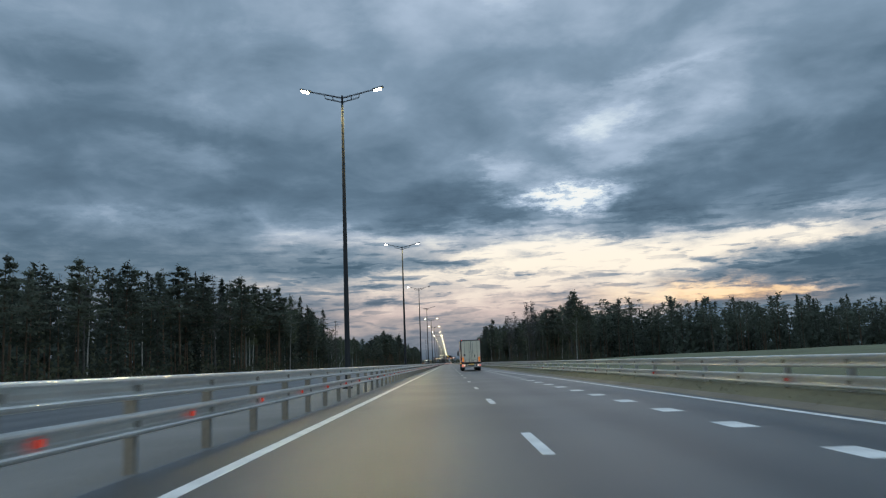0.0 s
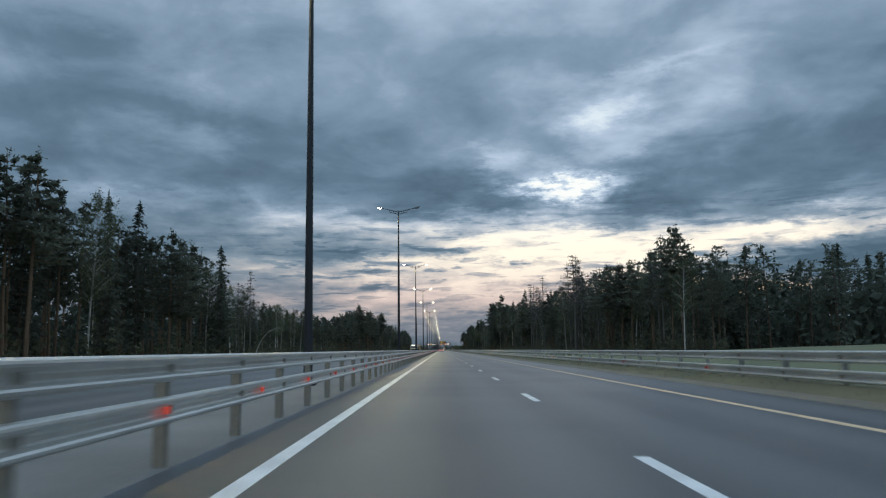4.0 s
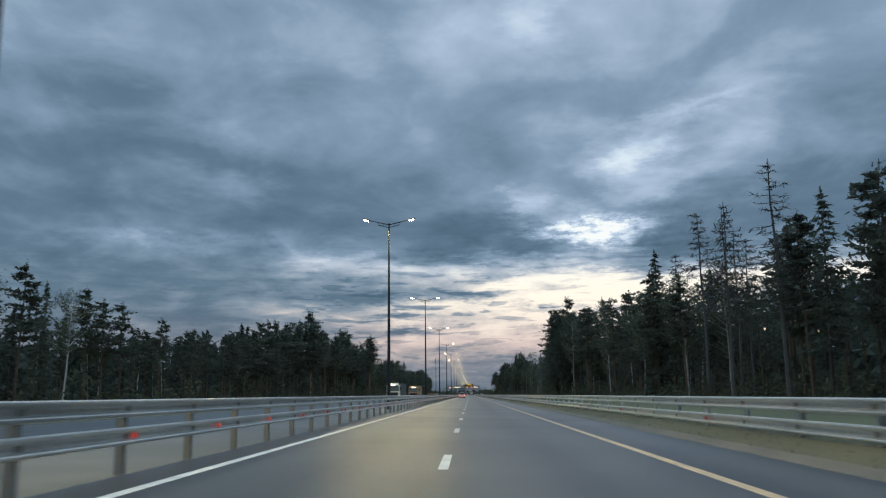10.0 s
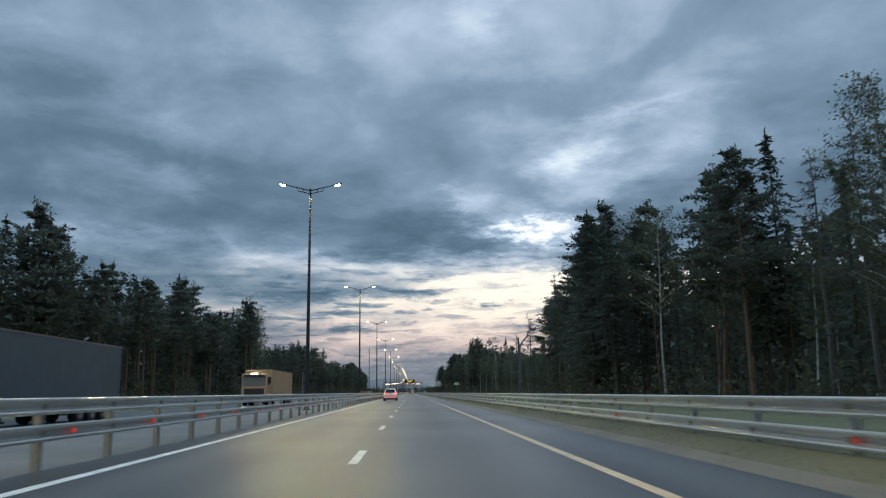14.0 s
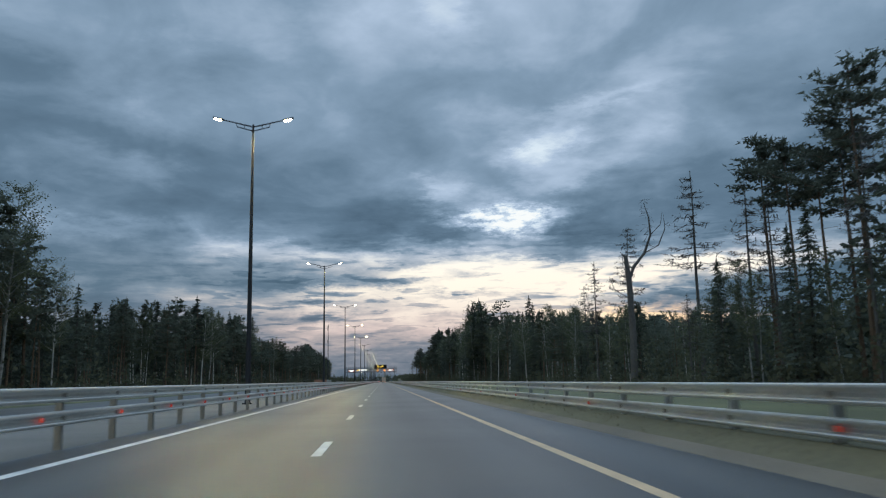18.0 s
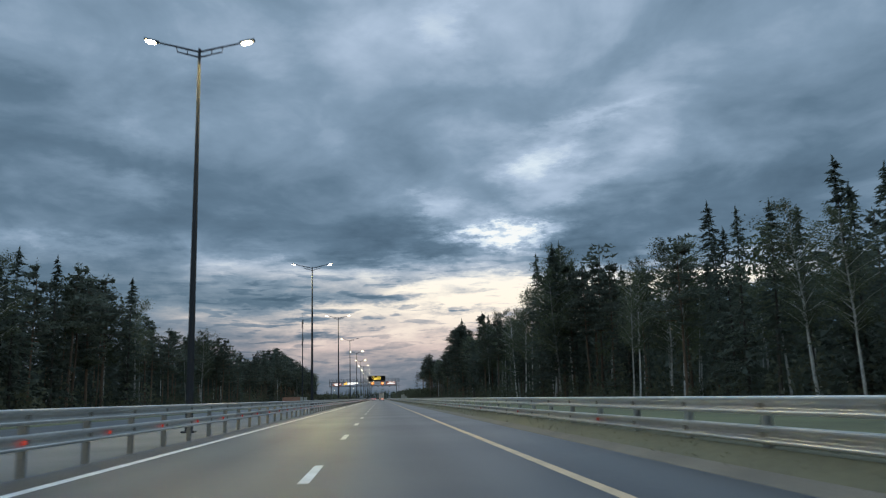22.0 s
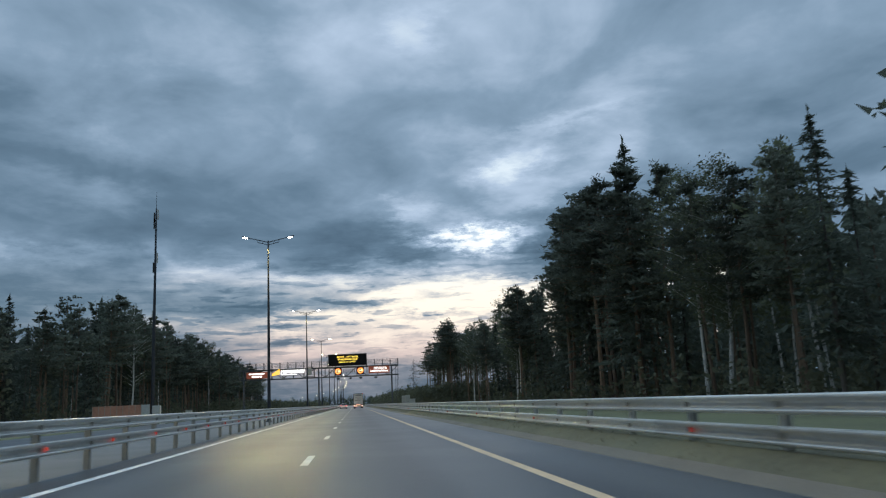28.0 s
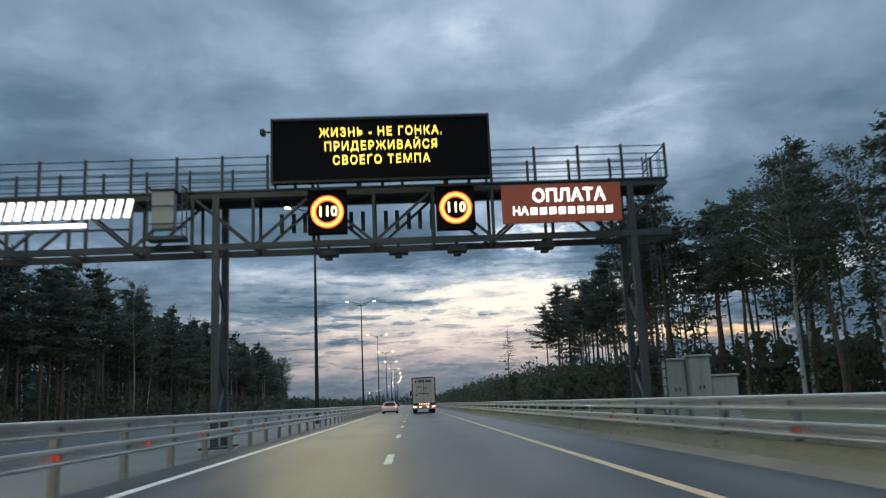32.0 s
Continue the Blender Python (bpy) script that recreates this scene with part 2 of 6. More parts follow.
ASPHALT = lane_asphalt()
PAINT_WHITE = material("worn_white_paint", (0.62, 0.62, 0.60), 0.55, vary=0.35, grain=25, patch=1.2, bump=0.2)
PAINT_ORANGE = material("worn_orange_paint", (0.58, 0.41, 0.24), 0.55, vary=0.3, grain=25, patch=1.2, bump=0.2)
GRASS = material("verge_grass", (0.118, 0.120, 0.056), 0.9, vary=0.5, grain=3.0, patch=0.08, bump=0.6)
GRAVEL = material("gravel_shoulder", (0.165, 0.160, 0.148), 0.9, vary=0.35, grain=22, patch=0.3, bump=0.8)
SAND = material("sandy_gravel", (0.17, 0.145, 0.108), 0.9, vary=0.35, grain=20, patch=0.4, bump=0.8)
DRY_GRASS = material("dry_verge_grass", (0.135, 0.122, 0.068), 0.9, vary=0.35, grain=6.0, patch=0.25, bump=0.7)
ZINC = material("galvanised_steel", (0.64, 0.63, 0.59), 0.36, 0.75, vary=0.25, grain=7, patch=0.5, bump=0.05, per_object=0.2)
ZINC_DARK = material("weathered_steel_post", (0.33, 0.30, 0.25), 0.6, 0.3, vary=0.3, grain=9, patch=1.0)
POLE = material("dark_grey_painted_pole", (0.022, 0.024, 0.029), 0.55, 0.1, vary=0.25, grain=5, patch=0.4)
LAMP_BODY = material("lamp_housing", (0.12, 0.12, 0.125), 0.5, 0.3, vary=0.15)
LAMP_LIT = material("lamp_lens_lit", (0.9, 0.85, 0.7), 0.3, emit=(1.0, 0.80, 0.42), power=40)
LAMP_OFF = material("lamp_lens_off", (0.35, 0.36, 0.36), 0.25)
# reflectors are no lamps: weak emission stands in for light they throw back
GLOW_REFLECTOR = material("glowing_red_reflector", (0.75, 0.06, 0.03), 0.25, vary=0.1, emit=(1.0, 0.10, 0.05), power=0.25)
GLOW_REFLECTOR_DULL = material("faintly_glowing_red_reflector", (0.5, 0.06, 0.04), 0.35, vary=0.1, emit=(1.0, 0.10, 0.05), power=0.08)
BARK_PINE = material("pine_bark", (0.13, 0.085, 0.055), 0.9, vary=0.45, grain=5, patch=0.5, bump=0.5, per_object=0.3)
BARK_DARK = material("spruce_bark", (0.075, 0.062, 0.05), 0.9, vary=0.4, grain=5, patch=0.5, bump=0.5, per_object=0.3)
BARK_BIRCH = material("birch_bark", (0.42, 0.40, 0.37), 0.8, vary=0.55, grain=3.5, patch=1.4, bump=0.3, per_object=0.3)
BARK_DEAD = material("bare_grey_wood", (0.11, 0.10, 0.09), 0.9, vary=0.4, grain=4, patch=0.6, bump=0.3)
NEEDLE = material("pine_needles", (0.112, 0.122, 0.092), 0.85, vary=0.45, grain=1.2, patch=0.25, per_object=0.35, spec=0.2)
NEEDLE_B = material("spruce_needles", (0.100, 0.114, 0.088), 0.85, vary=0.45, grain=1.2, patch=0.25, per_object=0.35, spec=0.2)
LEAF = material("birch_leaves", (0.120, 0.130, 0.076), 0.8, vary=0.45, grain=1.5, patch=0.3, per_object=0.35, spec=0.2)
UNDER = material("undergrowth_leaves", (0.118, 0.120, 0.078), 0.9, vary=0.5, grain=0.6, patch=0.1, spec=0.2)


def leafy(m, share):
    """Needles and leaves let part of the light through."""
    t = m.node_tree
    b = t.nodes["Principled BSDF"]
    thin_leaf = t.nodes.new("ShaderNodeBsdfTranslucent")
    t.links.new(b.inputs["Base Color"].links[0].from_socket, thin_leaf.inputs["Color"])
    both = t.nodes.new("ShaderNodeMixShader")
    both.inputs[0].default_value = share
    t.links.new(b.outputs[0], both.inputs[1])
    t.links.new(thin_leaf.outputs[0], both.inputs[2])
    t.links.new(both.outputs[0], t.nodes["Material Output"].inputs["Surface"])


for m in (NEEDLE, NEEDLE_B, LEAF, UNDER):
    leafy(m, 0.4)


# ---- mesh helpers ----
def mesh_of(name, verts, faces, mat):
    me = bpy.data.meshes.new(name)
    if isinstance(faces, np.ndarray):
        me.vertices.add(len(verts))
        me.vertices.foreach_set("co", np.asarray(verts, float).ravel())
        me.loops.add(faces.size)
        me.loops.foreach_set("vertex_index", faces.ravel().astype(np.int32))
        me.polygons.add(len(faces))
        me.polygons.foreach_set("loop_start", (np.arange(len(faces)) * faces.shape[1]).astype(np.int32))
        me.update(calc_edges=True)
    else:
        me.from_pydata([tuple(v) for v in verts], [], [tuple(f) for f in faces])
    me.materials.append(mat)
    me.update()
    return me


def holder(name, m, label, category, group="", kind=""):
    ob = new(name)
    ob.matrix_world = m
    ob.empty_display_size = 0.3
    return tagged(ob, label, category, group, kind)


def part(name, data, parent=None, label="", m=None):
    """A mesh, or a bmesh with its material as a pair, as one object under a thing."""
    if isinstance(data, tuple):
        bm, mat = data
        me = bpy.data.meshes.new(name)
        bm.to_mesh(me)
        bm.free()
        me.materials.append(mat)
        data = me
    ob = new(name, data)
    if parent:
        ob.parent = parent
    if m is not None:
        ob.matrix_basis = m
    return tagged(ob, label)


def box(bm, x0, x1, y0, y1, z0, z1, bevel=0.0, m=None):
    """A box with bevelled edges added to bm."""
    r = bmesh.ops.create_cube(bm, size=1)
    vs = r["verts"]
    bmesh.ops.scale(bm, vec=(x1 - x0, y1 - y0, z1 - z0), verts=vs)
    bmesh.ops.translate(bm, vec=((x0 + x1) / 2, (y0 + y1) / 2, (z0 + z1) / 2), verts=vs)
    if bevel:
        es = {e for v in vs for e in v.link_edges}
        r = bmesh.ops.bevel(bm, geom=list(es), offset=bevel, segments=2, affect="EDGES", profile=0.5)
        vs = list({v for f in r["faces"] for v in f.verts} | {v for v in vs if v.is_valid})
    if m is not None:
        bmesh.ops.transform(bm, matrix=m, verts=vs)
    return bm


def boxed(x0, x1, y0, y1, z0, z1, bevel=0.0):
    return box(bmesh.new(), x0, x1, y0, y1, z0, z1, bevel)


def tube(path, radii, sides=8, cap=True):
    """Vertices and faces of a tapered tube along a path."""
    vs, fs = [], []
    path = [Vector(p) for p in path]
    for i, p in enumerate(path):
        d = (path[min(i + 1, len(path) - 1)] - path[max(i - 1, 0)]).normalized()
        a = d.orthogonal().normalized()
        if abs(d.z) > 0.9:
            a = Vector((1, 0, 0)) - d * d.x
            a.normalize()
        b = d.cross(a)
        for k in range(sides):
            q = 2 * math.pi * k / sides
            vs.append(p + (a * math.cos(q) + b * math.sin(q)) * radii[i])
    for i in range(len(path) - 1):
        for k in range(sides):
            l = (k + 1) % sides
            fs.append((i * sides + k, i * sides + l, (i + 1) * sides + l, (i + 1) * sides + k))
    if cap:
        fs.append(tuple(range(sides))[::-1])
        fs.append(tuple(range((len(path) - 1) * sides, len(path) * sides)))
    return vs, fs


def join(*pieces):
    vs, fs = [], []
    for v, f in pieces:
        n = len(vs)
        vs += list(v)
        fs += [tuple(i + n for i in face) for face in f]
    return vs, fs


Y0 = -120.0
FAR = [1500 + 100 * i for i in range(15)]


def bend(y):
    """How far the motorway swings to the left in the distance."""
    return -0.0001146 * max(0.0, y - 1430) ** 2


def strip(name, points, mat, kind="structure", label="", category=""):
    """A ribbon of ground: cross-section points (x, z) swept along y in steps, given as (y, [(x, z)...]) rows."""
    vs, fs = [], []
    for y, row in points:
        vs += [(x + bend(y), y, z) for x, z in row]
    n = len(points[0][1])
    for i in range(len(points) - 1):
        for k in range(n - 1):
            a = i * n + k
            fs.append((a, a + 1, a + 1 + n, a + n))
    ob = new(name, mesh_of(name, vs, fs, mat))
    return tagged(ob, label, category, kind=kind)




# ---- ground, road ----
def ground_z(x, y):
    """Gentle relief away from the road; the road itself stands on a low bank."""
    a = max(0.0, abs(x - 3) - 12)
    h = -0.5 * min(1.0, a / 8.0) + 0.25 * noise.noise(Vector((x * 0.02, y * 0.02, 0))) * min(1.0, a / 12)
    if x > 25 and y < 290:
        h += 1.9 * min(1.0, (x - 25) / 45) * min(1.0, (290 - y) / 60)
    return h


def ground():
    xs = [-2400, -900, -400, -200, -120, -80, -60, -48, -38, -30, -24, -19, -15.5, 9.0, 13, 16, 20, 25, 31, 38, 48, 60, 80, 120, 200, 400, 900, 2400]
    ys = [-2000, -700, -300] + [Y0 + 15 * i for i in range(105)] + [1600, 1900, 2600, 4200]
    vs, fs = [], []
    for y in ys:
        for x in xs:
            z = ground_z(x, y) if abs(x) < 500 else -0.5
            if -16 < x < 10:
                z = -0.12
            vs.append((x, y, z))
    n = len(xs)
    for i in range(len(ys) - 1):
        for k in range(n - 1):
            a = i * n + k
            fs.append((a, a + 1, a + 1 + n, a + n))
    me = mesh_of("ground", vs, fs, GRASS)
    for p in me.polygons:
        p.use_smooth = True
    tagged(new("ground", me), "rough dark verge grass reaching to the forest", "ground", kind="structure")


ground()
LONG = [Y0 + 30 * i for i in range(53)]
road = strip("road", [(y, [(-0.95, 0), (3.75, 0.0), (9.25, 0.0), (9.3, -0.1)]) for y in [-600] + LONG + FAR], ASPHALT, label="grey worn asphalt carriageway of a motorway", category="road")
strip("opposite_road", [(y, [(-15.4, -0.1), (-15.3, 0.0), (-5.2, 0.0), (-5.1, -0.1)]) for y in [-600] + LONG + FAR], ASPHALT, label="grey asphalt carriageway for oncoming traffic", category="road")
strip("median", [(y, [(-5.15, -0.06), (-4.4, -0.03), (-3.0, -0.05), (-0.93, -0.02)]) for y in [-600] + LONG + FAR], GRAVEL, label="grey gravelly central reserve between the carriageways", category="median")
strip("shoulder", [(y, [(9.27, -0.015), (9.4, 0.0), (9.6, 0.05), (9.75, 0.08)]) for y in [-600] + LONG + FAR], SAND, label="sandy gravel edge beside the asphalt", category="shoulder")
strip("verge_bank", [(y, [(9.7, 0.07), (9.95, 0.17), (10.25, 0.27), (11.0, 0.28), (12.2, 0.05), (14.5, -0.6)]) for y in [-600] + LONG + FAR], DRY_GRASS, label="low bank of dull dry grass under the barrier", category="verge")


def ribbon(name, mat, rows, width, label):
    """A painted line 4 mm proud of the asphalt; rows of (y, x)."""
    vs, fs = [], []
    for y, x in rows:
        for o, z in ((-width / 2, 0.0), (-width / 2 + 0.01, 0.004), (width / 2 - 0.01, 0.004), (width / 2, 0.0)):
            vs.append((x + o + bend(y), y, z))
    for i in range(len(rows) - 1):
        for k in range(3):
            a = i * 4 + k
            fs.append((a, a + 1, a + 5, a + 4))
    part(name, mesh_of(name, vs, fs, mat), road, label)


ribbon("edge_line", PAINT_WHITE, [(y, 0.0) for y in [-300] + LONG + FAR[:8]], 0.2, "white painted left edge line")
ribbon("edge_line", PAINT_WHITE, [(-120, 9.05), (-32, 8.95), (5, 8.7), (40, 7.9), (62, 7.5), (70, 7.44)], 0.18, "white painted edge line of the ending slip lane")
ribbon("edge_line", PAINT_ORANGE, [(70, 7.44)] + [(y, 7.44) for y in LONG if y > 75] + [(y, 7.44) for y in FAR[:8]], 0.18, "orange painted right edge line")


def painted_dash(length, width):
    l, w = length / 2, width / 2
    vs = [(-w, -l, 0), (w, -l, 0), (w, l, 0), (-w, l, 0), (-w + 0.01, -l + 0.02, 0.004), (w - 0.01, -l + 0.02, 0.004), (w - 0.01, l - 0.02, 0.004), (-w + 0.01, l - 0.02, 0.004)]
    return mesh_of("lane_dash", vs, [(4, 5, 6, 7), (0, 1, 5, 4), (1, 2, 6, 5), (2, 3, 7, 6), (3, 0, 4, 7)], PAINT_WHITE)


DASH, SHORT_DASH = painted_dash(3.0, 0.16), painted_dash(1.1, 0.4)
for i in range(-10, 120):
    part("lane_dash", DASH, road, m=pose(3.75, 3.1 + 12 * i, 0))
for i in range(-20, 15):
    part("slip_lane_dash", SHORT_DASH, road, m=pose(7.02, 0.3 + 3.95 * i, 0))


# ---- two-tier steel safety barriers, in lengths of 60 m ----
def w_beam(name, z0, z1, length):
    """A corrugated rail, its face towards +x, of sheet with folded edges."""
    h = z1 - z0
    prof = [(-0.035, 0.03), (0.015, 0.0), (0.038, 0.03), (0.05, 0.10), (0.052, 0.18), (0.035, 0.25), (-0.022, 0.33), (-0.035, 0.40), (-0.035, 0.56), (-0.022, 0.63), (0.046, 0.76), (0.052, 0.84), (0.048, 0.92), (0.03, 0.98), (-0.035, 1.0)]
    vs, fs = [], []
    n = len(prof)
    seg = 5
    for i in range(seg + 1):
        for x, s in prof:
            vs.append((x, i * length / seg, z0 + s * h))
        for x, s in prof:
            vs.append((x - 0.006, i * length / seg, z0 + s * h))
    for i in range(seg):
        a, b = i * 2 * n, (i + 1) * 2 * n
        for k in range(n - 1):
            fs.append((a + k, a + k + 1, b + k + 1, b + k))
            fs.append((a + n + k + 1, a + n + k, b + n + k, b + n + k + 1))
        fs.append((a, b, b + n, a + n))
        fs.append((a + n - 1, a + 2 * n - 1, b + 2 * n - 1, b + n - 1))
    return mesh_of(name, vs, fs, ZINC)


def barrier_section(gap=4.286, reflector=None, post_steel=None):
    h = holder("safety_barrier", pose(0, 0, 0), "galvanised two-rail steel safety barrier along the motorway edge", "barrier", "barrier lengths")
    part("upper_rail", w_beam("upper_rail", 0.83, 1.095, 60), h)
    part("lower_rail", w_beam("lower_rail", 0.42, 0.68, 60), h)
    bm = bmesh.new()
    box(bm, -0.17, -0.162, -0.06, 0.06, -0.3, 1.07)
    box(bm, -0.17, -0.05, -0.06, -0.053, -0.3, 1.07)
    box(bm, -0.058, -0.05, -0.06, 0.06, -0.3, 1.07)
    post = bpy.data.meshes.new("post")
    bm.to_mesh(post)
    bm.free()
    post.materials.append(post_steel or ZINC_DARK)
    bm = bmesh.new()
    box(bm, -0.052, -0.02, -0.08, 0.08, 0.47, 0.63)
    spacer = bpy.data.meshes.new("spacer")
    bm.to_mesh(spacer)
    bm.free()
    spacer.materials.append(ZINC_DARK)
    for i in range(20):
        p = part("post", post, h, m=pose(0, 1.4 + 3 * i, 0))
        part("spacer", spacer, p)
        part("spacer", spacer, p, m=pose(0, 0, 0.41))
    bm = boxed(0.0, 0.035, -0.055, 0.055, 0.515, 0.585)
    refl = bpy.data.meshes.new("reflector")
    bm.to_mesh(refl)
    bm.free()
    refl.materials.append(reflector or GLOW_REFLECTOR)
    for i in range(round(60 / gap)):
        part("reflector", refl, h, "red reflector, thrown-back light put in as glow", pose(0, 1.6 + gap * i, 0))
    return h


first_barrier = barrier_section()
first_barrier.matrix_world = pose(-1.02, -120, 0)
for i in range(1, 24):
    copy_thing(first_barrier, pose(-1.02, -120 + 60 * i, 0))
far_barrier = barrier_section(12.0, GLOW_REFLECTOR_DULL, ZINC)
far_barrier.matrix_world = pose(10.25, -60, -0.095, 0, 0, 180)
for i in range(1, 24):
    copy_thing(far_barrier, pose(10.25, -60 + 60 * i, -0.095, 0, 0, 180))


# ---- lamp posts in the central reserve ----
LAMP_SPOT = bpy.data.lights.new("lamp_light", "SPOT")
LAMP_SPOT.energy, LAMP_SPOT.color = 2500, (1.0, 0.82, 0.34)
LAMP_SPOT.spot_size, LAMP_SPOT.spot_blend, LAMP_SPOT.shadow_soft_size = radians(170), 0.22, 0.16


def lamp_post(right_lit):
    h = holder("street_lamp", pose(0, 0, 0), "tall dark tapered lamp post with two arms", "street lamp", "motorway lamp posts")
    part("pole", mesh_of("pole", *tube([(0, 0, -0.1), (0, 0, 0.6), (0, 0, 8), (0, 0, 16.35)], [0.165, 0.155, 0.115, 0.06], 12), POLE), h)
    bm = boxed(-0.26, 0.26, -0.26, 0.26, -0.05, 0.03, 0.01)
    part("base_plate", (bm, POLE), h)
    for s in (-1, 1):
        arm = join(tube([(0, 0, 16.2), (s * 0.9, 0, 16.42), (s * 1.75, 0, 16.62)], [0.045, 0.04, 0.035], 6), tube([(0, 0, 15.95), (s * 0.95, 0, 16.2)], [0.035, 0.03], 6),
                   tube([(s * 0.5, 0, 16.08), (s * 0.55, 0, 16.34)], [0.02, 0.02], 5), tube([(s * 0.95, 0, 16.19), (s * 1.0, 0, 16.44)], [0.02, 0.02], 5))
        part("arm", mesh_of("arm", *arm, POLE), h)
        bm = bmesh.new()
        box(bm, -0.33, 0.33, -0.13, 0.13, -0.035, 0.05, 0.025)
        head = part("luminaire", (bm, LAMP_BODY), h, m=pose(s * 2.05, 0, 16.70, 0, -s * 13, 0))
        lit = s < 0 or right_lit
        bowl = bmesh.new()
        bmesh.ops.create_uvsphere(bowl, u_segments=14, v_segments=8, radius=1.0)
        bmesh.ops.transform(bowl, matrix=pose(-0.04, 0, -0.07) @ Matrix.Diagonal((0.25, 0.12, 0.075, 1)), verts=bowl.verts)
        part("lens", (bowl, LAMP_LIT if lit else LAMP_OFF), head, "glowing lamp lens" if lit else "unlit lamp lens")
        if lit:
            glow_lamp = new("lamp_light", LAMP_SPOT)
            glow_lamp.parent = head
            glow_lamp.matrix_basis = pose(-0.04, 0, -0.17)
    return h


lit_lamp, half_lamp = lamp_post(True), lamp_post(False)
lit_lamp.matrix_world, half_lamp.matrix_world = pose(-2.85, 0, 0), pose(-2.85, 120, 0)
tagged(half_lamp, "tall dark lamp post with one of its two lamps out")
for k in range(-1, 28):
    if k not in (0, 2):
        copy_thing(half_lamp if k in (3, 15) else lit_lamp, pose(-2.85 + bend(60 * k), 60 * k, 0))
for y in (1724, 1834, 1943, 2084, 2236, 2392, 2543):
    copy_thing(lit_lamp, pose(-2.85 + bend(y), y, 0))


# ---- trees ----
def rand_dirs(rng, n):
    v = rng.normal(size=(n, 3))
    return v / np.linalg.norm(v, axis=1, keepdims=True)


def cards(rng, centres, sizes, along_dir=None, stray=1.0, slim=(0.2, 0.38), kite=False):
    """Small pointed sprays of needles or leaves, lying along given ways with some stray; vertices and faces."""
    c = np.asarray(centres, float).reshape(-1, 3)
    n = len(c)
    s = np.asarray(sizes, float).reshape(n, 1)
    a = rand_dirs(rng, n) * stray
    if along_dir is not None:
        a = a + np.asarray(along_dir, float).reshape(n, 3)
    a /= np.linalg.norm(a, axis=1, keepdims=True) + 1e-9
    b = np.cross(a, rand_dirs(rng, n))
    b /= np.linalg.norm(b, axis=1, keepdims=True) + 1e-6
    w = s * rng.uniform(slim[0], slim[1], (n, 1))
    if kite:
        v = np.stack([c - a * s * 0.5, c + b * w, c + a * s * 0.6, c - b * w], 1).reshape(-1, 3)
        return v, np.arange(4 * n).reshape(n, 4)
    v = np.stack([c - a * s * 0.45 + b * w, c - a * s * 0.35 - b * w, c + a * s * 0.65], 1).reshape(-1, 3)
    return v, np.arange(3 * n).reshape(n, 3)


def trunk_path(rng, h, lean):
    pts, off = [], np.zeros(2)
    d = rng.normal(size=2) * lean
    for i in range(7):
        s = i / 6
        pts.append((off[0] + d[0] * s * h, off[1] + d[1] * s * h, -0.3 + s * (h + 0.3)))
        off = off + rng.normal(size=2) * 0.06
    return pts


def at_height(pts, z):
    for a, b in zip(pts, pts[1:]):
        if z <= b[2]:
            s = (z - a[2]) / (b[2] - a[2])
            return np.array([a[k] + (b[k] - a[k]) * s for k in range(3)])
    return np.array(pts[-1])


class Foliage:
    """Collects the sprays of one crown."""

    def __init__(self, rng):
        self.rng, self.c, self.s, self.d = rng, [], [], []

    def add(self, centre, size, way=(0, 0, 0)):
        self.c.append(centre)
        self.s.append(size)
        self.d.append(way)

    def mesh(self, stray, slim, core=None):
        """The sprays as one mesh; core adds broad sprays (centre, size) that make the heart of the crown opaque."""
        v, f = cards(self.rng, self.c, self.s, self.d, stray, slim)
        if core:
            v2, f2 = cards(self.rng, [c for c, s in core], [s for c, s in core], None, 1.0, (0.28, 0.42))
            f = np.concatenate([f, f2 + len(v)])
            v = np.concatenate([v, v2])
        return v, f


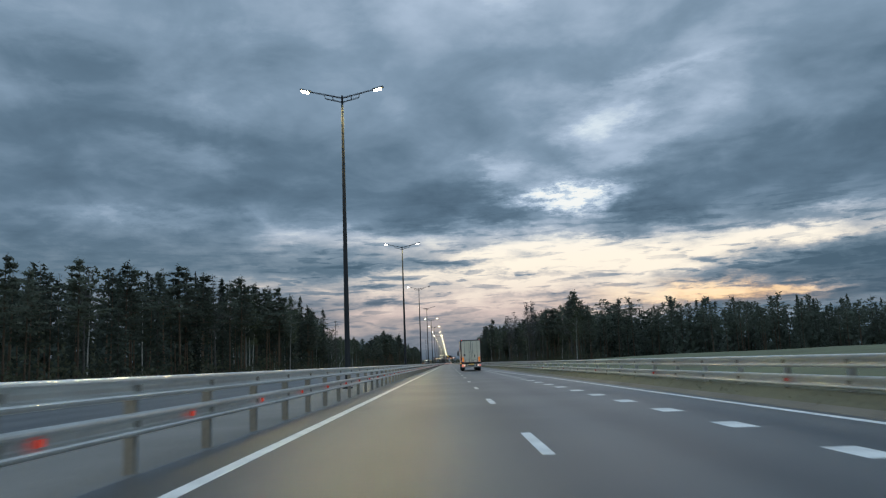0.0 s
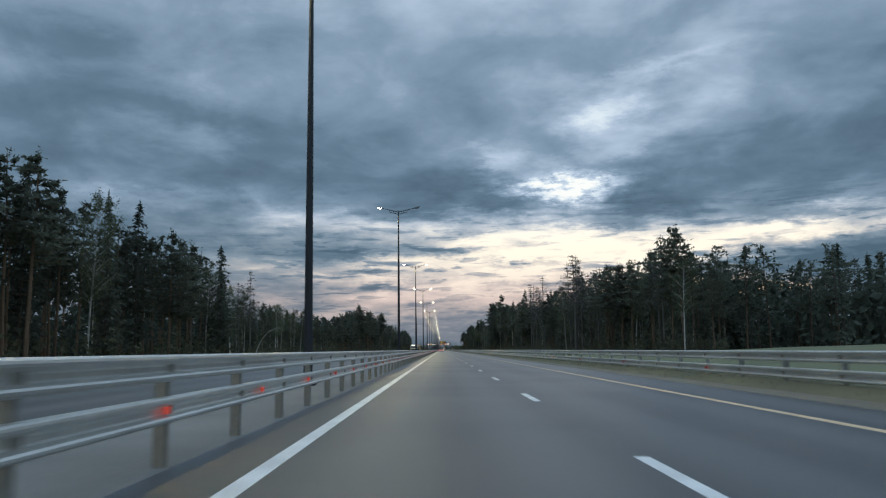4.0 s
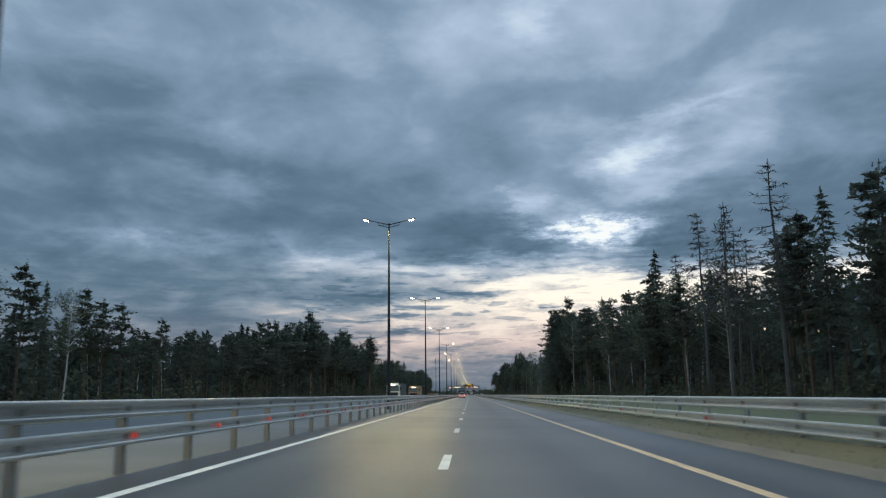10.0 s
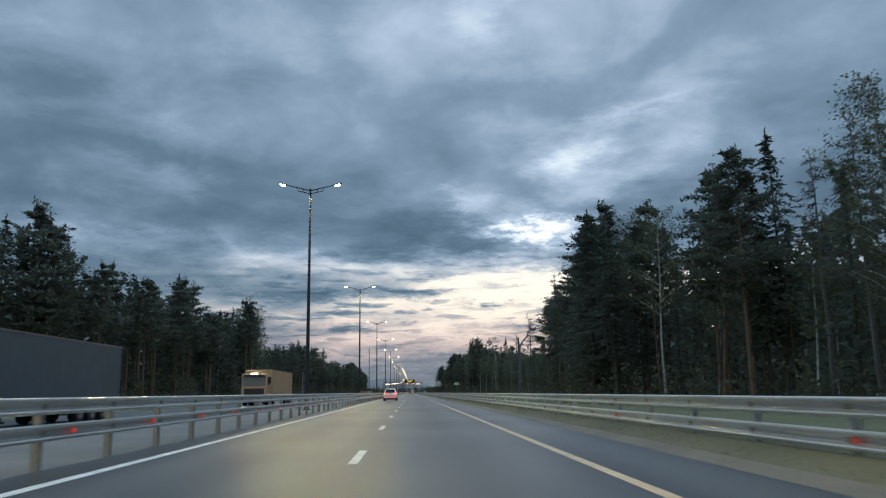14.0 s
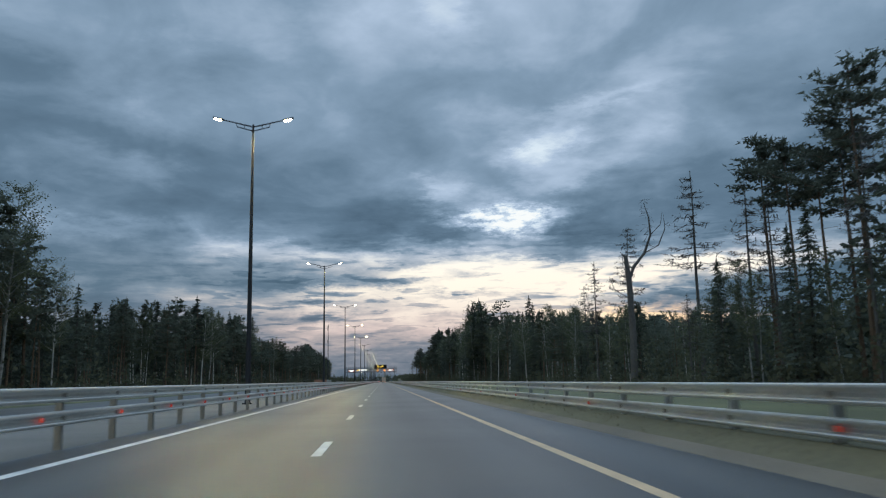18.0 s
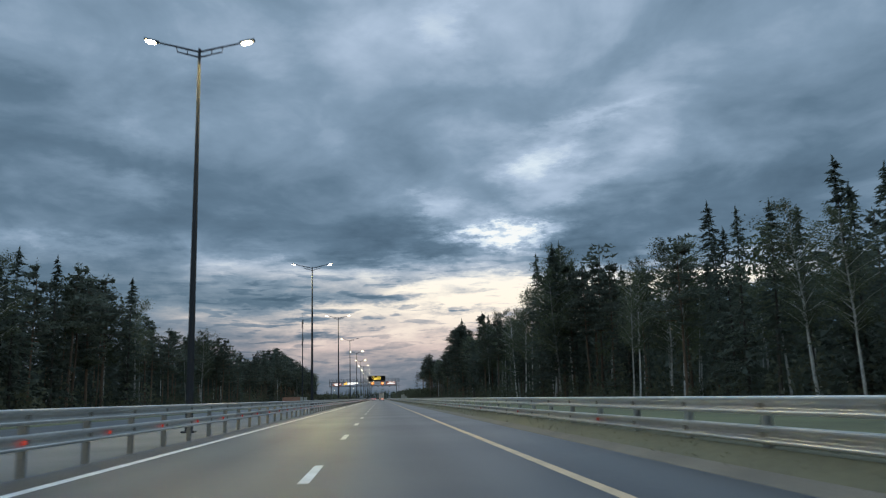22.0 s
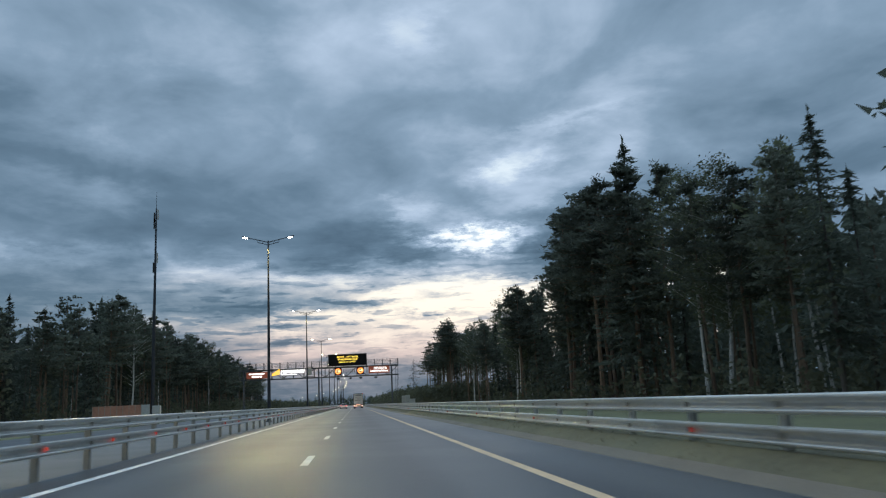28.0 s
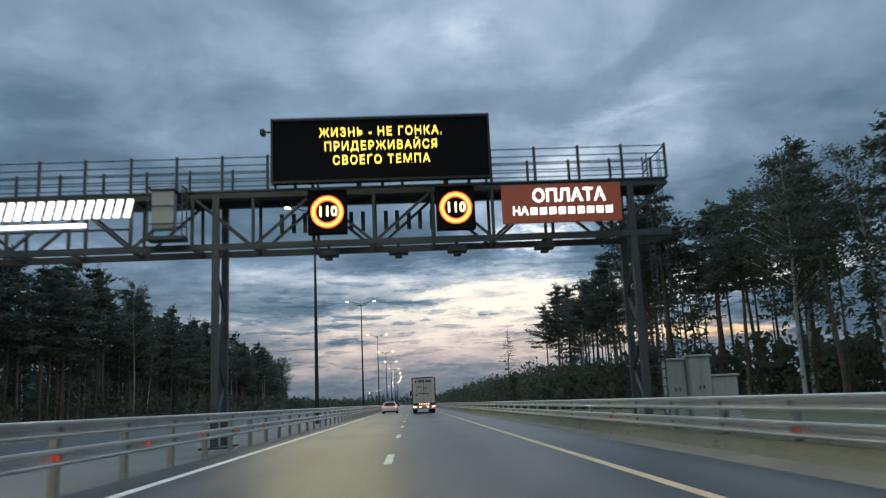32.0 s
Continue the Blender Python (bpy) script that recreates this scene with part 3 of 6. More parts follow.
def pine(seed, h=24.0, dense=1.0, start=0.5, boughs=True):
    """Scots pine: bare stem, irregular crown of flat tufted boughs in tiers."""
    rng = np.random.default_rng(seed)
    pts = trunk_path(rng, h, 0.012)
    wood = [tube(pts, [0.22 - 0.03 * i for i in range(7)], 6, False)]
    fo, core = Foliage(rng), []
    z = h * start
    while z < h * 0.985:
        s = (z - h * start) / (h * (1 - start))
        reach = h * 0.128 * (0.5 + 0.8 * math.sin(math.pi * min(1, s * 0.75 + 0.18))) * (1.12 - s) ** 0.32
        p = at_height(pts, z)
        for _ in range(rng.integers(2, 5)):
            q = rng.uniform(0, 2 * math.pi)
            l = reach * rng.uniform(0.45, 1.2)
            out = np.array([math.cos(q), math.sin(q), 0])
            side = np.array([-math.sin(q), math.cos(q), 0])
            tip = p + out * l + [0, 0, l * rng.uniform(-0.08, 0.3)]
            if boughs:
                wood.append(tube([p, (p + tip) / 2 + [0, 0, -0.08 * l], tip], [0.05, 0.035, 0.015], 3, False))
            for _ in range(22 if dense > 2 else 8 if boughs else 3):
                core.append((p + (tip - p) * rng.uniform(0.15, 0.9) + rng.normal(size=3) * [0.18 * l, 0.18 * l, 0.22], rng.uniform(0.5, 0.9) * (0.6 if dense > 2 else 1.0)))
            for _ in range(int((5 + 8 * l) * dense)):
                u = rng.uniform(0.3, 1.05)
                lat = rng.normal() * 0.26 * l * (0.35 + u * 0.65)
                fo.add(p + (tip - p) * u + side * lat + [0, 0, abs(rng.normal()) * 0.12 + 0.04 * l], rng.uniform(0.4, 0.85) / dense ** 0.35, out * 0.7 + side * np.sign(lat) * 0.5 + [0, 0, 0.25])
        z += h * rng.uniform(0.024, 0.045)
    p = at_height(pts, h)
    for _ in range(int(16 * dense)):
        fo.add(p + rng.normal(size=3) * [0.25, 0.25, 0.35], rng.uniform(0.3, 0.6), (0, 0, 0.7))
    if boughs:
        for _ in range(5):
            p = at_height(pts, rng.uniform(0.25, start) * h)
            q = rng.uniform(0, 6.28)
            wood.append(tube([p, p + np.array([math.cos(q), math.sin(q), 0.1]) * rng.uniform(0.5, 1.6)], [0.03, 0.008], 3, False))
    return join(*wood), fo.mesh(0.75, (0.13, 0.26), core)


def spruce(seed, h=22.0, dense=1.0, start=0.10, boughs=True):
    """Norway spruce: a narrow cone of drooping whorls with ragged tips."""
    rng = np.random.default_rng(seed)
    pts = trunk_path(rng, h, 0.006)
    wood = [tube(pts, [0.2 - 0.031 * i for i in range(7)], 6, False)]
    fo, core = Foliage(rng), []
    z = h * start
    while z < h * 0.99:
        s = (z / h - start) / (1 - start)
        reach = (h * 0.125 * (1 - s) ** 0.75 + 0.16) * rng.uniform(0.8, 1.15)
        p = at_height(pts, z)
        for _ in range((14 if dense > 2 else 5 if boughs else 3) if s < 0.9 else 2):
            core.append((p + rng.normal(size=3) * [0.35 * reach, 0.35 * reach, 0.3] - [0, 0, 0.15 * reach], (0.3 + 0.75 * (1 - s)) * (0.62 if dense > 2 else 1.0)))
        for _ in range(int(4 + 2 * (1 - s))):
            q = rng.uniform(0, 2 * math.pi)
            l = reach * rng.uniform(0.6, 1.18)
            out = np.array([math.cos(q), math.sin(q), 0])
            side = np.array([-math.sin(q), math.cos(q), 0])
            tip = p + out * l + [0, 0, -0.26 * l + 0.08 * rng.normal()]
            if boughs and l > 1.2:
                wood.append(tube([p, tip], [0.03, 0.008], 3, False))
            for _ in range(max(2, int((2 + 3.6 * l) * dense))):
                u = rng.uniform(0.15, 1.08)
                lat = rng.normal() * 0.16 * l
                fo.add(p + (tip - p) * u + side * lat + [0, 0, -0.1 * abs(rng.normal())], rng.uniform(0.4, 0.85) / dense ** 0.35, out * 0.8 + side * np.sign(lat) * 0.4 + [0, 0, -0.35])
        z += h * rng.uniform(0.020, 0.034) * (1 if s < 0.8 else 0.55)
    p = at_height(pts, h)
    for k in range(5):
        fo.add(p + [0, 0, 0.25 - 0.15 * k], 0.55, (0, 0, 2))
    return join(*wood), fo.mesh(0.6, (0.11, 0.22), core)


def birch(seed, h=20.0, dense=1.0, start=0.38, boughs=True):
    """Birch: slim pale stem, rising limbs and an airy crown of small leaves."""
    rng = np.random.default_rng(seed)
    pts = trunk_path(rng, h, 0.03)
    wood = [tube(pts, [0.15 - 0.021 * i for i in range(7)], 6, False)]
    fo = Foliage(rng)
    z = h * start
    while z < h * 0.98:
        s = (z / h - start) / (1 - start)
        p = at_height(pts, z)
        for _ in range(3):
            q = rng.uniform(0, 2 * math.pi)
            l = h * 0.15 * (0.35 + math.sin(math.pi * min(1, 0.2 + s * 0.8))) * rng.uniform(0.6, 1.1)
            tip = p + np.array([math.cos(q) * l * 0.8, math.sin(q) * l * 0.8, l * rng.uniform(0.35, 0.9)])
            if boughs:
                wood.append(tube([p, (p + tip) / 2 + [0, 0, 0.05 * l], tip], [0.035, 0.022, 0.008], 3, False))
            for _ in range(int((9 + 10 * l) * dense)):
                u = rng.uniform(0.2, 1.06)
                fo.add(p + (tip - p) * u + rng.normal(size=3) * 0.23 * (0.5 + 0.25 * l) + [0, 0, -0.25 * rng.random()], rng.uniform(0.20, 0.42) / dense ** 0.5, (0, 0, -0.5))
        z += h * rng.uniform(0.03, 0.05)
    return join(*wood), fo.mesh(1.0, (0.25, 0.42))


def snag(seed, h=20.0, start=0.45, tufts=6):
    """A dying conifer: bare stem, long sagging limbs hung with thin twigs."""
    rng = np.random.default_rng(seed)
    pts = trunk_path(rng, h, 0.015)
    wood = [tube(pts, [0.19 - 0.027 * i for i in range(7)], 6, False)]
    fo = Foliage(rng)
    z = h * start
    while z < h * 0.985:
        s = (z / h - start) / (1 - start)
        p = at_height(pts, z)
        for _ in range(rng.integers(3, 6)):
            q = rng.uniform(0, 2 * math.pi)
            l = (h * 0.125 * (1.02 - s) ** 0.75 + 0.25) * rng.uniform(0.45, 1.2)
            out = np.array([math.cos(q), math.sin(q), 0])
            mid = p + out * l * 0.55 + [0, 0, -0.10 * l]
            tip = p + out * l + [0, 0, 0.04 * l * rng.normal()]
            wood.append(tube([p, mid, tip], [0.035, 0.022, 0.008], 3, False))
            for _ in range(int(tufts * (0.5 + 0.5 * l))):
                u = rng.uniform(0.25, 1.05)
                fo.add(p + (mid - p) * min(u, 0.55) / 0.55 + (tip - mid) * max(0, u - 0.55) / 0.45 + rng.normal(size=3) * 0.08, rng.uniform(0.3, 0.75), out * 0.6 + [0, 0, -0.3])
        z += h * rng.uniform(0.018, 0.04)
    return join(*wood), fo.mesh(1.0, (0.03, 0.10))


def forked_snag():
    """A dead tree broken off at mid-height, with one long curved limb rising past the break."""
    rng = np.random.default_rng(99)
    limb = [(0, 0, 11.5), (0.5, 0.2, 13.0), (1.5, 0.3, 14.5), (2.1, 0.3, 16.5), (2.0, 0.2, 18.4), (1.6, 0.1, 20.0)]
    wood = [tube([(0, 0, -0.3), (0.1, 0, 6), (0, 0, 11.5), (-0.2, 0, 14.2)], [0.32, 0.27, 0.24, 0.16], 7), tube(limb, [0.16, 0.15, 0.12, 0.09, 0.06, 0.02], 6), tube([(-0.2, 0, 13.9), (-0.6, 0.1, 14.6)], [0.1, 0.02], 5),
            tube([limb[2], (2.8, 0.5, 15.4), (3.4, 0.4, 17.2), (3.3, 0.3, 18.8)], [0.08, 0.06, 0.04, 0.01], 5), tube([limb[3], (2.9, 0, 17.6), (3.1, 0, 19.0)], [0.05, 0.03, 0.01], 4), tube([(0, 0, 9.5), (-1.2, 0.3, 10.6), (-1.5, 0.4, 12)], [0.07, 0.04, 0.01], 4)]
    fo = Foliage(rng)
    for k in range(60):
        a, b = limb[2 + k % 3], limb[3 + k % 3]
        u = rng.random()
        c = np.array(a) + (np.array(b) - np.array(a)) * u
        fo.add(c + rng.normal(size=3) * 0.3, rng.uniform(0.5, 1.1), (0.5, 0, 0.4))
    return join(*wood), fo.mesh(1.0, (0.015, 0.04))


KINDS = {
    "pine_tree": ([pine(s, 24, 1.25 if s < 6 else 2.5, st) for s, st in ((1, 0.5), (2, 0.42), (3, 0.58), (4, 0.36), (5, 0.48), (6, 0.58), (7, 0.63), (8, 0.5), (9, 0.4), (10, 0.46), (46, 0.74))], BARK_PINE, NEEDLE, "tall dark pine with a bare stem at the forest edge", 24.0),
    "spruce_tree": ([spruce(s, 22, 1.5 if s < 15 else 2.6, st) for s, st in ((11, 0.08), (12, 0.18), (13, 0.28), (14, 0.12), (15, 0.1), (16, 0.2), (17, 0.26))], BARK_DARK, NEEDLE_B, "dark narrow spruce at the forest edge", 22.0),
    "birch_tree": ([birch(s, 20, 3.2, st) for s, st in ((21, 0.38), (22, 0.3), (23, 0.45), (24, 0.35))], BARK_BIRCH, LEAF, "birch with a pale slim stem and thin leaves", 20.0),
    "bare_tree": ([snag(31, 20, 0.4), snag(32, 20, 0.55, 9), snag(33, 20, 0.5, 12), snag(34, 20, 0.45, 7)], BARK_DEAD, BARK_DEAD, "dying conifer with sagging nearly bare branches", 20.0),
    "forked_dead_tree": ([forked_snag()], BARK_DEAD, BARK_DEAD, "dead tree broken at mid-height with one curved limb", 20.0),
}
MODEL = {}
for kind, (shapes, bark, leaf, label, h) in KINDS.items():
    MODEL[kind] = [(mesh_of("trunk", *w, bark), mesh_of("crown", *c, leaf) if c else None) for w, c in shapes]


def tree(kind, x, y, height, rng, label="", shape=None):
    """One tree as a thing; it shares the meshes of its kind."""
    shapes, bark, leaf, usual, h = KINDS[kind]
    i = int(rng.integers(0, len(shapes)))
    near = 0 < x < 38.5 and (430 < y < 640 or y > 800)
    if kind == "pine_tree":
        # tall bare stems stand beyond the gantry; the finest crowns stand nearest the road
        i = 5 + i % 2 if y > 1052 and x > 0 else 7 + i % 3 if near else i % 5  # the last shape is kept for the old pines
    if kind == "spruce_tree":
        i = 4 + i % 3 if near else i % 4
    if shape is not None:
        i = shape
    s = height / h
    w = s * rng.uniform(1.0, 1.35)
    m = Matrix.LocRotScale((x, y, ground_z(x, y) - 0.05), Euler((0, 0, 0.0 if kind == "forked_dead_tree" else rng.uniform(0, 6.28))), (w, w, s))
    t = holder(kind, m, label or usual, "tree", "forest edge")
    part("trunk", MODEL[kind][i][0], t)
    if MODEL[kind][i][1]:
        part("crown", MODEL[kind][i][1], t)
    return t


def along(table, y):
    """Linear look-up in rows of (y, value...)."""
    if y <= table[0][0]:
        return table[0][1:]
    for a, b in zip(table, table[1:]):
        if y <= b[0]:
            s = (y - a[0]) / (b[0] - a[0])
            return [p + (q - p) * s for p, q in zip(a[1:], b[1:])]
    return table[-1][1:]


# forest edges: y, distance of the edge from the road's axis, share of spruce, of birch, of bare trees
LEFT_LINE = [(-80, -56, 0.12, 0.1, 0.02), (140, -47, 0.12, 0.1, 0.05), (265, -43, 0.24, 0.2, 0.1), (290, -46, 0.18, 0.35, 0.1), (400, -46, 0.24, 0.25, 0.0), (450, -42, 0.18, 0.1, 0.0),
             (600, -40, 0.18, 0.1, 0), (650, -40, 0.24, 0.25, 0), (860, -41, 0.24, 0.3, 0), (960, -40, 0.18, 0.15, 0), (1100, -41, 0.18, 0.1, 0), (1375, -47, 0.12, 0.1, 0)]
RIGHT_LINE = [(244, 50, 0.12, 0.1, 0.1), (262, 50, 0.12, 0.1, 0.15), (330, 41, 0.15, 0.1, 0.35), (415, 38, 0.18, 0.1, 0.45), (458, 35, 0.18, 0.1, 0.15), (500, 32, 0.18, 0.1, 0.05), (525, 29, 0.24, 0.1, 0.0),
              (560, 32, 0.18, 0.1, 0.05), (600, 35, 0.18, 0.2, 0.15), (635, 37, 0.24, 0.4, 0.10), (770, 40, 0.24, 0.3, 0.0), (820, 37, 0.24, 0.25, 0), (900, 34, 0.24, 0.3, 0), (955, 33.6, 0.24, 0.3, 0), (965, 33.5, 0.3, 0.0, 0), (1015, 33.2, 0.3, 0.0, 0), (1025, 33.1, 0.12, 0.2, 0), (1040, 33, 0.12, 0.2, 0), (1080, 32, 0.03, 0.05, 0), (1180, 30, 0.03, 0.0, 0)]
# heights of the tree tops along the edges: y, metres
LEFT_TOPS = [(-80, 17), (60, 17), (85, 20.5), (125, 24), (160, 25), (235, 24), (250, 20.5), (262, 24), (276, 17.5), (300, 16.5), (360, 15.5), (400, 17.5), (420, 13.5), (448, 13.5), (465, 18), (503, 21.5), (524, 25.5),
             (535, 22), (577, 24), (587, 27.5), (609, 21), (641, 24.5), (652, 27), (677, 21), (684, 15.2), (710, 18.3), (744, 21.5), (780, 22.5), (827, 24), (847, 23.5), (860, 20.2), (886, 19.6), (908, 21.5), (940, 18.5), (958, 15), (980, 18), (1020, 18.7), (1036, 24), (1060, 25), (1200, 24.5), (1375, 22)]
RIGHT_TOPS = [(244, 19), (255, 21), (262, 26.5), (280, 27.3), (292, 23), (310, 25.4), (338, 25), (346, 19.8), (364, 22.5), (383, 21), (392, 25), (409, 19), (422, 23), (440, 22), (452, 21.2), (468, 23.5), (478, 20.6), (500, 23.2), (516, 24.3),
              (540, 27.7), (560, 26), (574, 20.2), (580, 24), (590, 18.6), (597, 26), (608, 14), (650, 10.2), (671, 12.3), (707, 15.6), (723, 15.8), (745, 19.3), (775, 19), (783, 22), (798, 18.3), (815, 23.3), (824, 23.2)]
RIGHT_TOPS += [(832, 29.4), (843, 28.5), (855, 22.8), (873, 19.3), (886, 23.2), (908, 23.4), (922, 25), (934, 18.2), (947, 21), (964, 24), (971, 28), (979, 25.5), (988, 29.4), (998, 23.5), (1012, 20.3), (1034, 21.4), (1041, 17.2), (1057, 20), (1071, 17.8), (1079, 21), (1090, 20), (1106, 23), (1130, 20.4), (1180, 21.8)]


def edge_table(line, tops):
    """Rows of y, distance, height and shares of kinds, at all the steps of both tables."""
    rows = []
    for y in sorted({r[0] for r in line} | {r[0] for r in tops}):
        x, *shares = along(line, y)
        rows.append((y, x, along(tops, y)[0], *shares))
    return rows


LEFT_EDGE, RIGHT_EDGE = edge_table(LEFT_LINE, LEFT_TOPS), edge_table(RIGHT_LINE, RIGHT_TOPS)


def pick(rng, spruces, birches, bares):
    r = rng.random()
    return "spruce_tree" if r < spruces else "birch_tree" if r < spruces + birches else "bare_tree" if r < spruces + birches + bares else "pine_tree"


def edge_row(table, y0, y1, side, step, rng):
    y = y0
    while y < y1:
        x, h, sp, bi, ba = along(table, y)
        tree(pick(rng, sp, bi, ba), x + side * rng.uniform(-1, 4.0), y, h * rng.uniform(0.86, 1.02), rng)
        y += step * rng.uniform(0.6, 1.4)


rng = np.random.default_rng(5)
edge_row(LEFT_EDGE, -20, 1370, -1, 6.0, rng)
edge_row(RIGHT_EDGE, 246, 1050, 1, 5.0, rng)
edge_row(RIGHT_EDGE, 1051, 1178, 1, 3.6, rng)

# trees that stand out by height or shape
for kind, x, y, h, label in (
    ("forked_dead_tree", 35.4, 650.8, 23.3, "tall dead tree broken at mid-height with one curved limb"), ("spruce_tree", 34.5, 920, 25.3, ""), ("spruce_tree", 48, 785, 25.2, ""),
    ("spruce_tree", 37.7, 491, 25, ""), ("bare_tree", 35.7, 594, 26.9, ""), ("spruce_tree", 38.4, 831.8, 29, ""), ("spruce_tree", -43.5, 258, 23.3, ""), ("pine_tree", 51.7, 258.7, 26, ""),
    ("bare_tree", 28.9, 1224, 18.9, "lone thin conifer standing clear of the forest"), ("pine_tree", 29.8, 1097, 21.6, ""), ("bare_tree", 38.1, 677, 19.8, ""), ("bare_tree", 41.5, 695.8, 18, ""), ("bare_tree", 41.6, 671.3, 24, ""),
    ("spruce_tree", 28.5, 527, 25.5, ""), ("spruce_tree", 30.0, 520, 24, ""), ("bare_tree", -41, 274, 20, ""), ("birch_tree", -44, 281, 17, ""),
    ("bare_tree", 38, 311, 27, ""), ("bare_tree", 41, 318, 25, ""), ("spruce_tree", -66, 1029, 28, ""),
    ("spruce_tree", 33.2, 964, 27.6, ""), ("pine_tree", 36, 991.8, 27.5, ""), ("spruce_tree", 35, 823, 27, ""), ("pine_tree", 42.6, 1094.6, 26, ""), ("bare_tree", 35.4, 387, 24.6, ""), ("bare_tree", 37, 392, 25, ""),
    ("pine_tree", 36.2, 547.4, 31, ""), ("spruce_tree", 30.6, 533.5, 26.3, ""), ("pine_tree", -41.7, 521, 25.7, ""), ("pine_tree", -37, 630, 25.6, ""), ("spruce_tree", -42.4, 766, 24, ""), ("pine_tree", -39.6, 1045, 24.4, ""),
    ("pine_tree", -38.5, 638, 27, ""), ("pine_tree", -44.6, 183, 24.4, ""), ("bare_tree", 45, 653, 28, ""), ("bare_tree", 41.8, 331, 29.5, ""), ("bare_tree", 43, 335, 29, ""), ("bare_tree", 41.2, 339, 28, ""),
    ("bare_tree", 38, 377, 27, ""), ("bare_tree", 36, 399, 26, ""), ("spruce_tree", 37, 430, 26, ""), ("bare_tree", 43.9, 444, 27.9, ""),
    ("birch_tree", 35, 826, 24, ""), ("birch_tree", 35.2, 822.5, 23, ""), ("birch_tree", 34.4, 905.5, 21, ""), ("birch_tree", 34, 987.5, 17.5, ""), ("birch_tree", 34, 947, 20, ""), ("birch_tree", 35, 968.4, 18, ""), ("birch_tree", 35.2, 783, 16, ""), ("birch_tree", 38, 740, 14, ""),
):
    tree(kind, x, y, h, rng, label)


# old pines that keep a crown only at the top, among dead stems
for x, y, h in ((42, 627, 24.2), (41, 620.5, 22.2), (42.5, 618, 20.6), (38.5, 606.5, 24.0), (40.5, 611, 21.5)):
    tree("pine_tree", x, y, h, rng, "old pine with a bare stem and sparse top crown", 10)
tree("bare_tree", 43, 634, 22.3, rng)
tree("bare_tree", 41, 624, 18, rng)

# the thick stand before the gantry, a pair of birches among lower conifers
rng = np.random.default_rng(12)
for kind, x, y, h in (("birch_tree", 33.4, 1029, 20.6), ("birch_tree", 34.6, 1031.5, 20.0), ("birch_tree", 33.6, 1026.5, 19.0), ("spruce_tree", 35.4, 1019, 19.5), ("pine_tree", 36.5, 1024, 19.6),
                      ("spruce_tree", 34.2, 984.6, 27.0), ("pine_tree", 35.6, 981, 25.5), ("pine_tree", 35, 996.5, 21), ("spruce_tree", 36.8, 1006, 19)):
    tree(kind, x, y, h, rng)
y = 984
while y < 1052:
    tree("spruce_tree" if rng.random() < 0.55 else "pine_tree", 36.5 + rng.uniform(0, 3), y, rng.uniform(8.5, 13), rng)
    y += rng.uniform(3.2, 5.2)


# the forest behind its edge: thousands of stems and crowns that nobody could count
def forest(name, spots, rng, label):
    low = {"pine_tree": [pine(s, 24, 0.24, st, False) for s, st in ((41, 0.45), (42, 0.4), (43, 0.5), (44, 0.62))], "spruce_tree": [spruce(s, 22, 0.26, 0.12, False) for s in (51, 52, 53)],
           "birch_tree": [birch(s, 20, 0.4, 0.38, False) for s in (61, 62)]}
    arrays = {}
    for kind, shapes in low.items():
        arrays[kind] = []
        for w, c in shapes:
            arrays[kind].append([(np.array([tuple(v) for v in q[0]]), np.array(q[1])) for q in (w, c)])
    for which, suffix in ((0, "trunks"), (1, "crowns")):
        r2 = np.random.default_rng(77)
        verts, loops, starts, mats = [], [], [], []
        n = k = 0
        for kind, x, y, h in spots:
            i = int(r2.integers(0, len(arrays[kind])))
            sh = arrays[kind][i if kind != "pine_tree" else 3 if y > 1052 and 0 < x < 90 else i % 3]
            v, f = sh[which]
            q, s = r2.uniform(0, 6.28), h / KINDS[kind][4]
            c, d = math.cos(q) * s * 1.1, math.sin(q) * s * 1.1
            w = np.empty_like(v)
            w[:, 0], w[:, 1], w[:, 2] = v[:, 0] * c - v[:, 1] * d + x, v[:, 0] * d + v[:, 1] * c + y, v[:, 2] * s + ground_z(x, y)
            verts.append(w)
            fa = np.array(f, dtype=np.int32)
            loops.append((fa + n).ravel())
            starts.append(np.arange(len(fa)) * fa.shape[1] + k)
            mats.append(np.full(len(fa), ("pine_tree", "spruce_tree", "birch_tree").index(kind)))
            n += len(w)
            k += fa.size
        verts, loops, starts, mats = (np.concatenate(a) for a in (verts, loops, starts, mats))
        me = bpy.data.meshes.new(name)
        me.vertices.add(len(verts))
        me.vertices.foreach_set("co", verts.ravel())
        me.loops.add(len(loops))
        me.loops.foreach_set("vertex_index", loops.astype(np.int32))
        me.polygons.add(len(starts))
        me.polygons.foreach_set("loop_start", starts.astype(np.int32))
        for m in ((BARK_PINE, BARK_DARK, BARK_BIRCH) if which == 0 else (NEEDLE, NEEDLE_B, LEAF)):
            me.materials.append(m)
        me.polygons.foreach_set("material_index", mats.astype(np.int32))
        me.update(calc_edges=True)
        tagged(new(name + "_" + suffix, me), label, "forest", kind="stuff")


def depth_rows(table, y0, y1, side, rows, step, rng):
    spots = []
    for r in range(rows):
        y = y0 + rng.uniform(0, step)
        while y < y1:
            x, h, sp, bi, ba = along(table, y)
            kind = pick(rng, sp * 1.2, bi, 0)
            spots.append((kind, x + side * (4 + 4.2 * r + rng.uniform(-1.6, 1.6)), y, h * rng.uniform(0.62, 0.98)))
            y += step * rng.uniform(0.6, 1.5)
    return spots


